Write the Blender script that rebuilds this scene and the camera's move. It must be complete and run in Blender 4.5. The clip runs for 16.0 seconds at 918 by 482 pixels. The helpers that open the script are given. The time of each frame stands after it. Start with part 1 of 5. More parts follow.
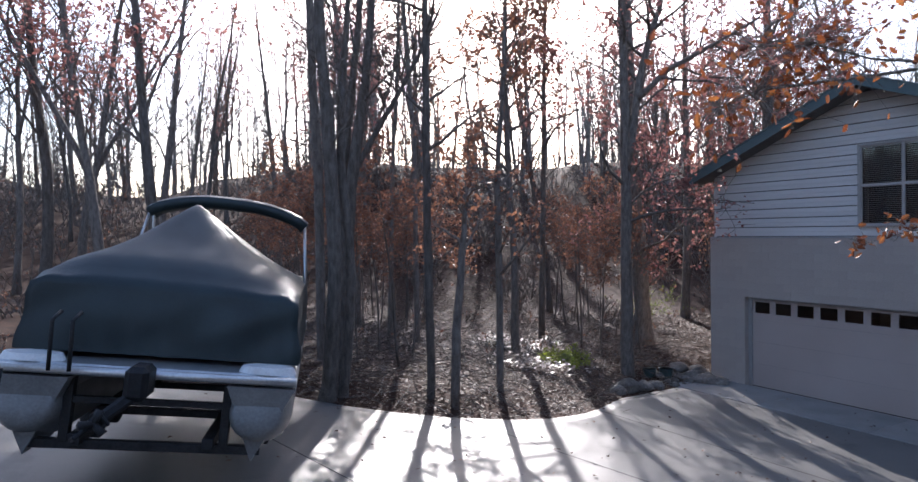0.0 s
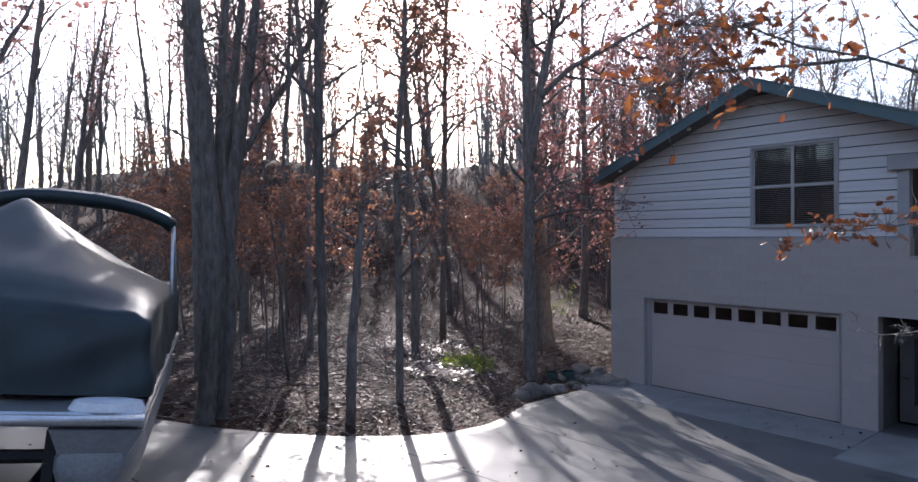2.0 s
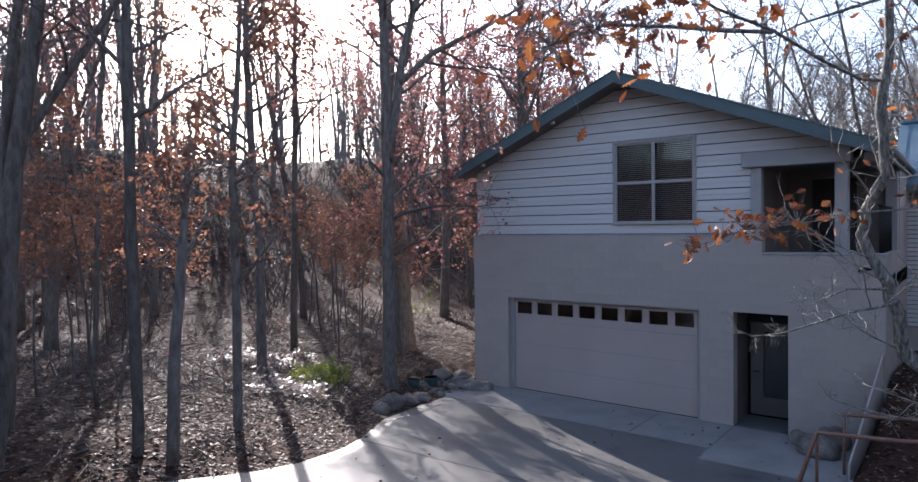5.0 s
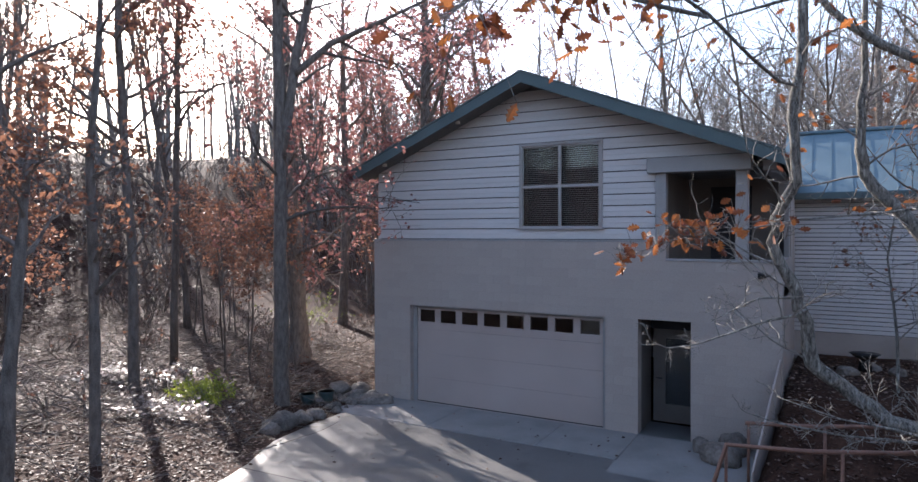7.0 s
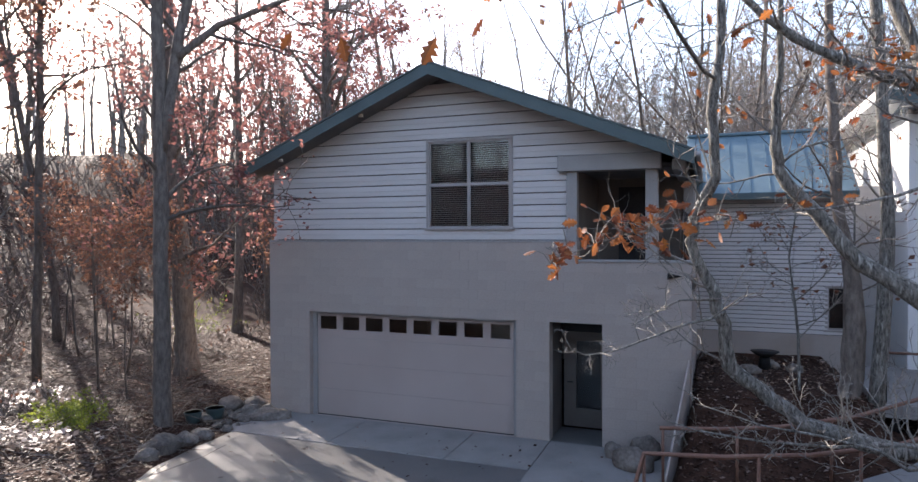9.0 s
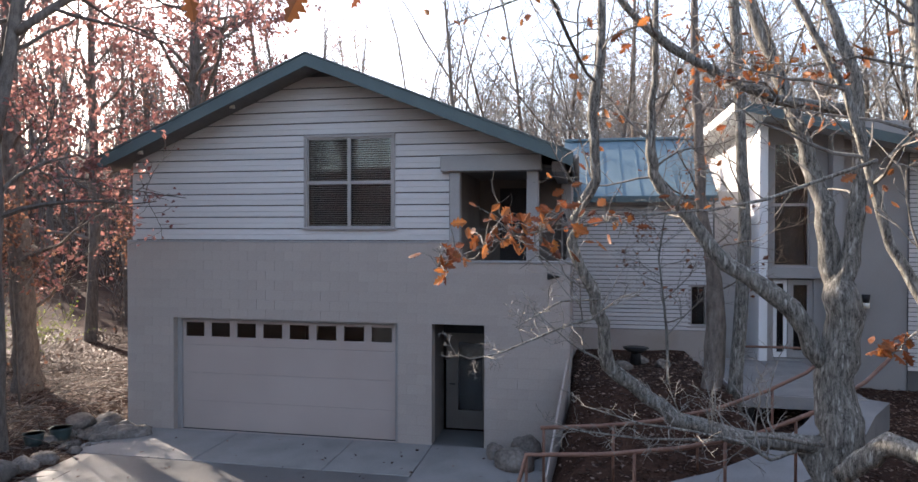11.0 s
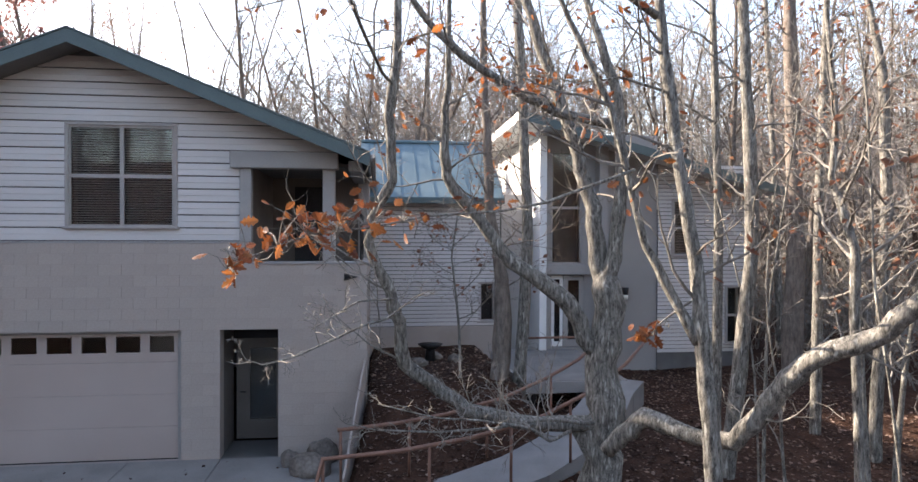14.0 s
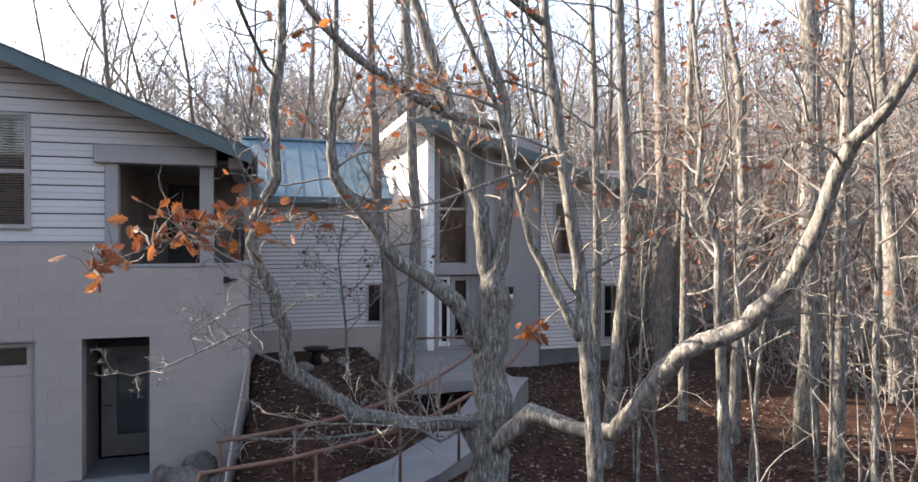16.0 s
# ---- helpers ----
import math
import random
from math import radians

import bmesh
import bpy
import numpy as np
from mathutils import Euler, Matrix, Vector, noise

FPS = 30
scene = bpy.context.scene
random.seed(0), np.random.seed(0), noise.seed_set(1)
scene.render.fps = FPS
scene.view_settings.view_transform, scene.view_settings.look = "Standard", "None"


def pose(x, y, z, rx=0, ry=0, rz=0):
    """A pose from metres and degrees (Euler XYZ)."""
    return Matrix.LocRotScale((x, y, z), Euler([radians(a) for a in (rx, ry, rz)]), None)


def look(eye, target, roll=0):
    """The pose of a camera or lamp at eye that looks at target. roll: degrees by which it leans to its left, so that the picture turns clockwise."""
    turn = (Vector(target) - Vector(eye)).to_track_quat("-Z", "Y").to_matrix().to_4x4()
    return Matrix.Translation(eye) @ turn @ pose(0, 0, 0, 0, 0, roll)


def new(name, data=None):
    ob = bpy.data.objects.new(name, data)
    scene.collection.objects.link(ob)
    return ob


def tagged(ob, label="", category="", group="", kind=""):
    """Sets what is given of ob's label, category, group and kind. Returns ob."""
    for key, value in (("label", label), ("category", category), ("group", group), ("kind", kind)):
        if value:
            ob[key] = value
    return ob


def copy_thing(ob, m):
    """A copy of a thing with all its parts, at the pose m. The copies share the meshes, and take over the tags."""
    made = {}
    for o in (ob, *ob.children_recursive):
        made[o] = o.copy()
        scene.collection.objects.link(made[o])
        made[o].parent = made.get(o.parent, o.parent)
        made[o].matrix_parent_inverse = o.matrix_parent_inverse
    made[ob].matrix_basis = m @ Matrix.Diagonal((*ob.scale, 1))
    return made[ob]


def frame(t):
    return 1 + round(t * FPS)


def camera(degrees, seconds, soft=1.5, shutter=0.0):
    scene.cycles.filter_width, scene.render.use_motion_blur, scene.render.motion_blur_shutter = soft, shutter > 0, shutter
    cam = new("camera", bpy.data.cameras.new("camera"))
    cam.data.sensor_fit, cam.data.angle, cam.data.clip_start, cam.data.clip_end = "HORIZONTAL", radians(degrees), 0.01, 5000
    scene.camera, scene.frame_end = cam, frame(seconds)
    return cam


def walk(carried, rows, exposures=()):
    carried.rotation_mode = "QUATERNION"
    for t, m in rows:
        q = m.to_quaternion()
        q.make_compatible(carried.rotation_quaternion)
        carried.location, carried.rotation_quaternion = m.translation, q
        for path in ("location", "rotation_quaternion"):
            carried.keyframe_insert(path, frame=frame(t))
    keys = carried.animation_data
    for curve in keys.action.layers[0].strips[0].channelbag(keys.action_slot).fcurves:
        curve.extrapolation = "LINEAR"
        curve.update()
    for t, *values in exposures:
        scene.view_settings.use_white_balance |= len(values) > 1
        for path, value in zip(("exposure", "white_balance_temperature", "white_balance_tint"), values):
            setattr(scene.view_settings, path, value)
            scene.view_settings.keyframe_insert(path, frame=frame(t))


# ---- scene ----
cam = camera(70.3, 16.0)
PATH = [
    (0, (11.218, -15.79, 4.221), (9.501, -14.765, 4.2), -0.6),
    (0.5, (11.014, -15.671, 4.221), (9.335, -14.584, 4.199), -0.6),
    (1, (10.821, -15.542, 4.223), (9.186, -14.39, 4.2), -0.6),
    (1.5, (10.637, -15.412, 4.221), (9.049, -14.197, 4.198), -0.5),
    (2, (10.456, -15.277, 4.223), (8.916, -14.0, 4.2), -0.5),
    (2.5, (10.284, -15.136, 4.23), (8.794, -13.803, 4.204), -0.5),
    (3, (10.119, -14.985, 4.225), (8.67, -13.607, 4.199), -0.5),
    (3.5, (9.965, -14.817, 4.225), (8.561, -13.392, 4.198), -0.4),
    (4, (9.82, -14.651, 4.223), (8.467, -13.179, 4.196), -0.4),
    (4.2, (9.746, -14.582, 4.242), (8.418, -13.086, 4.211), -0.5),
    (6.5, (9.101, -13.773, 4.229), (8.052, -12.07, 4.202), -0.2),
    (7, (8.983, -13.593, 4.245), (8.004, -11.849, 4.217), -0.1),
    (7.5, (8.876, -13.408, 4.248), (7.961, -11.63, 4.22), -0.1),
    (8, (8.778, -13.241, 4.236), (7.925, -11.432, 4.21), -0.2),
    (10.5, (8.486, -12.512, 4.21), (8.02, -10.567, 4.188), 0.1),
    (11, (8.505, -12.552, 4.215), (8.137, -10.586, 4.193), 0.1),
    (11.5, (8.507, -12.54, 4.213), (8.24, -10.558, 4.192), 0.1),
    (12, (8.507, -12.551, 4.213), (8.342, -10.558, 4.192), 0.2),
    (12.5, (8.514, -12.565, 4.217), (8.452, -10.566, 4.196), 0.2),
    (13, (8.522, -12.54, 4.213), (8.565, -10.541, 4.193), 0.2),
    (13.5, (8.51, -12.516, 4.21), (8.658, -10.522, 4.191), 0.2),
    (14, (8.501, -12.512, 4.212), (8.749, -10.527, 4.192), 0.2),
    (14.5, (8.492, -12.513, 4.206), (8.833, -10.542, 4.188), 0.1),
    (15, (8.484, -12.478, 4.208), (8.913, -10.525, 4.188), 0.1),
    (15.5, (8.481, -12.474, 4.206), (8.993, -10.54, 4.187), 0.2),
    (16, (8.483, -12.45, 4.206), (9.07, -10.538, 4.19), 0.2),
]
LIGHT = [(0.0, 1.25, 6000, 17), (4.0, 1.4, 6050, 18), (8.0, 1.76, 6450, 17), (11.0, 1.98, 7050, 17), (13.5, 2.1, 7300, 17), (16.0, 2.2, 7300, 17)]
walk(cam, [(t, look(eye, target, roll)) for t, eye, target, roll in PATH], LIGHT)

# ---- world, sun, exposure ----
SUN_YAW, SUN_UP = 59.0, 26.0
world = bpy.data.worlds.new("world")
scene.world = world
world.use_nodes = True
wn = world.node_tree.nodes
sky = wn.new("ShaderNodeTexSky")
sky.sky_type, sky.sun_disc = "NISHITA", False
sky.sun_elevation, sky.sun_rotation = radians(SUN_UP), radians(-SUN_YAW)
sky.air_density, sky.dust_density, sky.ozone_density = 1.0, 1.4, 1.0
wn["Background"].inputs["Strength"].default_value = 0.17
world.node_tree.links.new(sky.outputs["Color"], wn["Background"].inputs["Color"])
sun = new("sun", bpy.data.lights.new("sun", "SUN"))
sun.data.energy, sun.data.angle, sun.data.color = 5.0, radians(0.6), (1.0, 0.93, 0.83)
sun_way = Vector((-math.sin(radians(SUN_YAW)), math.cos(radians(SUN_YAW)), math.tan(radians(SUN_UP))))
sun.matrix_world = look(sun_way * 30, (0, 0, 0))


# ---- materials ----
def smooth(a, b, v):
    u = min(1.0, max(0.0, (v - a) / (b - a)))
    return u * u * (3 - 2 * u)


def mat(name, low, high, scale=4.0, rough=0.85, metal=0.0, bump=0.3, fine=40.0, stretch=(1, 1, 1), vary=0.0, island=False,
        specular=0.4, spots=None, translucent=0.0):
    """Two-scale noise between two colours, with bump; vary: brightness change from object to object (or from piece to piece)."""
    m = bpy.data.materials.new(name)
    m.use_nodes = True
    n, ln = m.node_tree.nodes, m.node_tree.links
    b = n["Principled BSDF"]
    co = n.new("ShaderNodeTexCoord")
    mp = n.new("ShaderNodeMapping")
    mp.inputs["Scale"].default_value = stretch
    ln.new(co.outputs["Object"], mp.inputs["Vector"])
    big, tiny = n.new("ShaderNodeTexNoise"), n.new("ShaderNodeTexNoise")
    big.inputs["Scale"].default_value, tiny.inputs["Scale"].default_value = scale, fine
    big.inputs["Detail"].default_value, tiny.inputs["Detail"].default_value = 6, 4
    for q in (big, tiny):
        ln.new(mp.outputs["Vector"], q.inputs["Vector"])
    mixf = n.new("ShaderNodeMath")
    mixf.operation = "MULTIPLY_ADD"
    mixf.inputs[1].default_value = 0.45
    ln.new(tiny.outputs["Fac"], mixf.inputs[0])
    half = n.new("ShaderNodeMath")
    half.operation = "MULTIPLY"
    half.inputs[1].default_value = 0.55
    ln.new(big.outputs["Fac"], half.inputs[0])
    ln.new(half.outputs[0], mixf.inputs[2])
    ramp = n.new("ShaderNodeValToRGB")
    ramp.color_ramp.elements[0].position, ramp.color_ramp.elements[1].position = 0.36, 0.64
    ramp.color_ramp.elements[0].color, ramp.color_ramp.elements[1].color = (*low, 1), (*high, 1)
    ln.new(mixf.outputs[0], ramp.inputs["Fac"])
    out = ramp.outputs["Color"]
    if spots:
        sp = n.new("ShaderNodeTexNoise")
        sp.inputs["Scale"].default_value, sp.inputs["Detail"].default_value = spots[1], 5
        ln.new(mp.outputs["Vector"], sp.inputs["Vector"])
        sr = n.new("ShaderNodeValToRGB")
        sr.color_ramp.elements[0].position, sr.color_ramp.elements[1].position = spots[2], spots[2] + 0.12
        ln.new(sp.outputs["Fac"], sr.inputs["Fac"])
        mx = n.new("ShaderNodeMixRGB")
        mx.inputs["Color2"].default_value = (*spots[0], 1)
        ln.new(sr.outputs["Color"], mx.inputs["Fac"])
        ln.new(out, mx.inputs["Color1"])
        out = mx.outputs["Color"]
    if vary:
        if island:
            rnd = n.new("ShaderNodeNewGeometry").outputs["Random Per Island"]
        else:
            rnd = n.new("ShaderNodeObjectInfo").outputs["Random"]
        rr = n.new("ShaderNodeMapRange")
        rr.inputs["To Min"].default_value, rr.inputs["To Max"].default_value = 1 - vary, 1 + vary
        ln.new(rnd, rr.inputs["Value"])
        hs = n.new("ShaderNodeHueSaturation")
        ln.new(rr.outputs["Result"], hs.inputs["Value"])
        ln.new(out, hs.inputs["Color"])
        out = hs.outputs["Color"]
    ln.new(out, b.inputs["Base Color"])
    b.inputs["Roughness"].default_value, b.inputs["Metallic"].default_value = rough, metal
    b.inputs["Specular IOR Level"].default_value = specular
    if bump:
        bp = n.new("ShaderNodeBump")
        bp.inputs["Strength"].default_value, bp.inputs["Distance"].default_value = bump, 0.02
        ln.new(mixf.outputs[0], bp.inputs["Height"])
        ln.new(bp.outputs["Normal"], b.inputs["Normal"])
    if translucent:
        tr = n.new("ShaderNodeBsdfTranslucent")
        ln.new(out, tr.inputs["Color"])
        ms = n.new("ShaderNodeMixShader")
        ms.inputs["Fac"].default_value = translucent
        ln.new(b.outputs["BSDF"], ms.inputs[1])
        ln.new(tr.outputs["BSDF"], ms.inputs[2])
        ln.new(ms.outputs["Shader"], n["Material Output"].inputs["Surface"])
    return m


def leaf_mat(name, colours, rough=0.5, through_light=0.45, specular=0.3):
    """Leaves: a colour for each leaf, with light coming through."""
    m = bpy.data.materials.new(name)
    m.use_nodes = True
    n, ln = m.node_tree.nodes, m.node_tree.links
    b = n["Principled BSDF"]
    ge = n.new("ShaderNodeNewGeometry")
    ramp = n.new("ShaderNodeValToRGB")
    els = ramp.color_ramp.elements
    for i, c in enumerate(colours):
        e = els[i] if i < 2 else els.new(0.5)
        e.color = (*c, 1)
    for i, e in enumerate(els):
        e.position = i / (len(colours) - 1)
    ln.new(ge.outputs["Random Per Island"], ramp.inputs["Fac"])
    ln.new(ramp.outputs["Color"], b.inputs["Base Color"])
    b.inputs["Roughness"].default_value = rough
    b.inputs["Specular IOR Level"].default_value = specular
    tr = n.new("ShaderNodeBsdfTranslucent")
    ln.new(ramp.outputs["Color"], tr.inputs["Color"])
    ms = n.new("ShaderNodeMixShader")
    ms.inputs["Fac"].default_value = through_light
    ln.new(b.outputs["BSDF"], ms.inputs[1])
    ln.new(tr.outputs["BSDF"], ms.inputs[2])
    ln.new(ms.outputs["Shader"], n["Material Output"].inputs["Surface"])
    return m


def glass_mat(name, tint):
    m = bpy.data.materials.new(name)
    m.use_nodes = True
    b = m.node_tree.nodes["Principled BSDF"]
    b.inputs["Base Color"].default_value = (*tint, 1)
    b.inputs["Roughness"].default_value = 0.03
    b.inputs["Transmission Weight"].default_value = 1.0
    b.inputs["IOR"].default_value = 1.45
    return m


M_LITTER = mat("leaf_litter", (0.018, 0.009, 0.006), (0.068, 0.035, 0.023), 2.2, 0.9, bump=1.0, fine=26, spots=((0.11, 0.07, 0.05), 14, 0.62), specular=0.1)
M_DRIVE = mat("driveway_concrete", (0.085, 0.084, 0.081), (0.128, 0.125, 0.12), 0.7, 0.44, bump=0.25, fine=60, spots=((0.06, 0.06, 0.06), 1.3, 0.6), specular=0.5)
M_APRON = mat("apron_concrete", (0.175, 0.168, 0.158), (0.255, 0.244, 0.23), 1.3, 0.75, bump=0.2, fine=70, spots=((0.2, 0.19, 0.18), 3, 0.68))
M_PATH = mat("path_concrete", (0.15, 0.147, 0.142), (0.22, 0.215, 0.208), 1.5, 0.8, bump=0.2, fine=60)
M_BLOCK = mat("painted_block", (0.325, 0.276, 0.243), (0.405, 0.345, 0.305), 0.7, 0.85, bump=0.3, fine=45, vary=0.035, spots=((0.315, 0.258, 0.215), 0.6, 0.58))
M_MORTAR = mat("mortar", (0.30, 0.257, 0.227), (0.35, 0.302, 0.27), 4, 0.9)
M_SIDING = mat("vinyl_siding", (0.455, 0.428, 0.405), (0.525, 0.493, 0.468), 0.8, 0.5, bump=0.05, fine=30, stretch=(0.3, 1, 6), vary=0.03)
# Dark backing colour that puts shade into the gaps between siding boards.
M_GAP_SHADE = mat("board_gap_shade", (0.10, 0.096, 0.093), (0.14, 0.135, 0.13), 3, 0.9)
# Brown panel, taken darker for the shade inside door recess and balcony.
M_BROWN_SHADE = mat("brown_panel_shade", (0.10, 0.085, 0.075), (0.15, 0.13, 0.115), 1.2, 0.8, bump=0.1)
M_PANEL = mat("grey_panel", (0.315, 0.298, 0.283), (0.385, 0.363, 0.345), 0.9, 0.7, bump=0.1)
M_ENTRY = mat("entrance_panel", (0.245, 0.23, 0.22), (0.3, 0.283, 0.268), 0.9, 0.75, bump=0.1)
M_TRIM = mat("grey_trim", (0.265, 0.25, 0.24), (0.315, 0.30, 0.285), 2, 0.6, bump=0.05)
M_WINTRIM = mat("window_trim", (0.29, 0.265, 0.245), (0.34, 0.31, 0.29), 3, 0.5, bump=0.05)
M_GREEN = mat("green_fascia", (0.055, 0.085, 0.088), (0.08, 0.112, 0.112), 1.5, 0.45, bump=0.05)
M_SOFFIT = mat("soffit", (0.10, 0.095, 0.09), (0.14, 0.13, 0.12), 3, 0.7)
M_ROOF = mat("blue_metal_roof", (0.085, 0.14, 0.165), (0.115, 0.175, 0.2), 0.8, 0.75, metal=0.0, bump=0.05)
M_SHINGLE = mat("dark_roof", (0.07, 0.085, 0.085), (0.11, 0.125, 0.12), 2, 0.8, bump=0.5, fine=60)
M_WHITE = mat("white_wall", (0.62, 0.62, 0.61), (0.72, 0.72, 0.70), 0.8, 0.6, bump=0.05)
M_GDOOR = mat("garage_door_paint", (0.355, 0.29, 0.258), (0.405, 0.335, 0.3), 0.7, 0.5, bump=0.08, fine=80)
# Near-black: painted room shade behind glass, and the dark driveway joints.
M_DARK = mat("room_shade_and_joint", (0.02, 0.02, 0.022), (0.04, 0.038, 0.04), 2, 0.9)
M_BLIND = mat("blind_slat", (0.32, 0.31, 0.31), (0.4, 0.39, 0.39), 3, 0.5, bump=0)
M_GLASS = glass_mat("window_glass", (0.82, 0.86, 0.85))
M_BARK = mat("bark", (0.072, 0.06, 0.051), (0.195, 0.166, 0.143), 3, 0.95, bump=0.55, fine=30, stretch=(5, 5, 1.6), vary=0.25, specular=0.12)
M_BARK_OAK = mat("oak_bark", (0.03, 0.028, 0.025), (0.28, 0.265, 0.232), 6, 0.9, bump=1.0, fine=30, stretch=(5, 5, 1.1), spots=((0.38, 0.375, 0.335), 5, 0.58), specular=0.15)
M_TWIG = mat("twig_bark", (0.12, 0.107, 0.097), (0.26, 0.24, 0.22), 6, 0.85, bump=0.2)
M_STICK = mat("stick_bark", (0.07, 0.056, 0.046), (0.2, 0.165, 0.14), 5, 0.85, bump=0.2)
M_TWIG_PALE = mat("pale_twig_bark", (0.09, 0.08, 0.068), (0.26, 0.24, 0.21), 6, 0.85, bump=0.2)
M_LEAF_OAK = leaf_mat("oak_leaves", [(0.13, 0.04, 0.02), (0.28, 0.085, 0.028), (0.38, 0.14, 0.04), (0.10, 0.038, 0.024)])
M_LEAF_RED = leaf_mat("red_leaves", [(0.18, 0.062, 0.06), (0.32, 0.135, 0.115), (0.40, 0.20, 0.165), (0.22, 0.105, 0.095)])
M_LEAF_BROWN = leaf_mat("brown_leaves", [(0.12, 0.054, 0.038), (0.24, 0.11, 0.067), (0.31, 0.15, 0.088), (0.145, 0.08, 0.062)], 0.5, 0.55)
# Pale leaves, brightened so the colour itself carries the sun on them.
M_LEAF_SUN_TINT = leaf_mat("leaf_sun_tint", [(0.42, 0.36, 0.32), (0.62, 0.55, 0.5), (0.3, 0.23, 0.19)], 0.35)
M_LEAF_GREEN = leaf_mat("green_leaves", [(0.20, 0.25, 0.03), (0.34, 0.38, 0.06), (0.14, 0.18, 0.03)])
# The last, pale entry paints a sunlit sparkle onto some leaves.
M_LEAF_DEAD = leaf_mat("fallen_leaf", [(0.024, 0.013, 0.009), (0.058, 0.032, 0.021), (0.038, 0.020, 0.014), (0.075, 0.043, 0.03), (0.045, 0.024, 0.017), (0.27, 0.19, 0.15)], 0.55, 0.2, 0.12)
M_COVER = mat("boat_cover_canvas", (0.010, 0.017, 0.019), (0.021, 0.034, 0.037), 2, 0.5, bump=0.25, fine=120, specular=0.4)
M_DULL = mat("dull_aluminium", (0.13, 0.128, 0.123), (0.21, 0.207, 0.2), 3, 0.5, metal=0.2, bump=0.1)
M_ALU = mat("aluminium", (0.42, 0.42, 0.42), (0.58, 0.58, 0.57), 3, 0.38, metal=0.85, bump=0.08)
M_BLACK = mat("black_plastic", (0.008, 0.008, 0.009), (0.018, 0.018, 0.019), 4, 0.5, specular=0.2)
M_STEEL = mat("dark_steel", (0.012, 0.012, 0.013), (0.03, 0.028, 0.027), 5, 0.6, specular=0.2)
M_GEL = mat("white_gelcoat", (0.55, 0.55, 0.54), (0.68, 0.68, 0.66), 4, 0.3, bump=0.03)
M_RUBBER = mat("rubber", (0.012, 0.012, 0.012), (0.03, 0.03, 0.03), 6, 0.8)
M_STONE = mat("boulder_stone", (0.07, 0.058, 0.048), (0.21, 0.182, 0.155), 2.5, 0.85, bump=0.9, fine=18, vary=0.25)
M_RAIL = mat("brown_handrail", (0.13, 0.062, 0.042), (0.22, 0.115, 0.078), 4, 0.6, bump=0.15)
M_DECK = mat("deck_boards", (0.15, 0.143, 0.135), (0.215, 0.205, 0.193), 2, 0.8, bump=0.2)
M_POT = mat("glazed_pot", (0.035, 0.06, 0.06), (0.06, 0.09, 0.09), 3, 0.35)
M_LAMPGLASS = mat("lamp_glass", (0.6, 0.55, 0.45), (0.75, 0.7, 0.6), 4, 0.2, bump=0)


# ---- mesh helpers ----
def mesh_ob(name, verts, faces, material, parent=None, label="", sm=False):
    me = bpy.data.meshes.new(name)
    me.from_pydata(verts, [], faces)
    me.update()
    if sm:
        me.polygons.foreach_set("use_smooth", [True] * len(me.polygons))
    me.materials.append(material)
    ob = new(name, me)
    if parent is not None:
        ob.parent = parent
    if label:
        ob["label"] = label
    return ob


def part(name, bm, material, parent=None, label="", sm=False):
    me = bpy.data.meshes.new(name)
    bmesh.ops.recalc_face_normals(bm, faces=bm.faces)
    bm.to_mesh(me)
    bm.free()
    if sm:
        me.polygons.foreach_set("use_smooth", [True] * len(me.polygons))
    me.materials.append(material)
    ob = new(name, me)
    if parent is not None:
        ob.parent = parent
    if label:
        ob["label"] = label
    return ob


def box(bm, x0, y0, z0, x1, y1, z1, bevel=0.0):
    r = bmesh.ops.create_cube(bm, size=1.0, matrix=Matrix.LocRotScale(((x0 + x1) / 2, (y0 + y1) / 2, (z0 + z1) / 2), None, (abs(x1 - x0), abs(y1 - y0), abs(z1 - z0))))
    if bevel:
        ed = list({e for v in r["verts"] for e in v.link_edges})
        bmesh.ops.bevel(bm, geom=ed, offset=bevel, segments=1, affect="EDGES")
    return bm


def boxp(name, material, parent, dims, bevel=0.0, label=""):
    return part(name, box(bmesh.new(), *dims, bevel), material, parent, label)


def tube(V, F, pts, radii, k=6, cap=True):
    """A tapered tube along points, added to lists of vertices and faces."""
    n = len(pts)
    side = None
    start = len(V)
    for i in range(n):
        p = Vector(pts[i])
        a = Vector(pts[min(i + 1, n - 1)]) - Vector(pts[max(i - 1, 0)])
        a.normalize()
        if side is None:
            side = a.orthogonal().normalized()
        else:
            side = side - a * side.dot(a)
            side = side.normalized() if side.length > 1e-5 else a.orthogonal().normalized()
        up = a.cross(side)
        for j in range(k):
            t = 2 * math.pi * j / k
            q = p + (side * math.cos(t) + up * math.sin(t)) * radii[i]
            V.append((q.x, q.y, q.z))
    for i in range(n - 1):
        for j in range(k):
            a, b = start + i * k + j, start + i * k + (j + 1) % k
            F.append((a, b, b + k, a + k))
    if cap:
        F.append(tuple(start + (n - 1) * k + j for j in range(k)))
        F.append(tuple(start + k - 1 - j for j in range(k)))


def tube_part(name, material, parent, pts, r, k=8, label=""):
    V, F = [], []
    tube(V, F, pts, r if isinstance(r, list) else [r] * len(pts), k)
    return mesh_ob(name, V, F, material, parent, label, True)


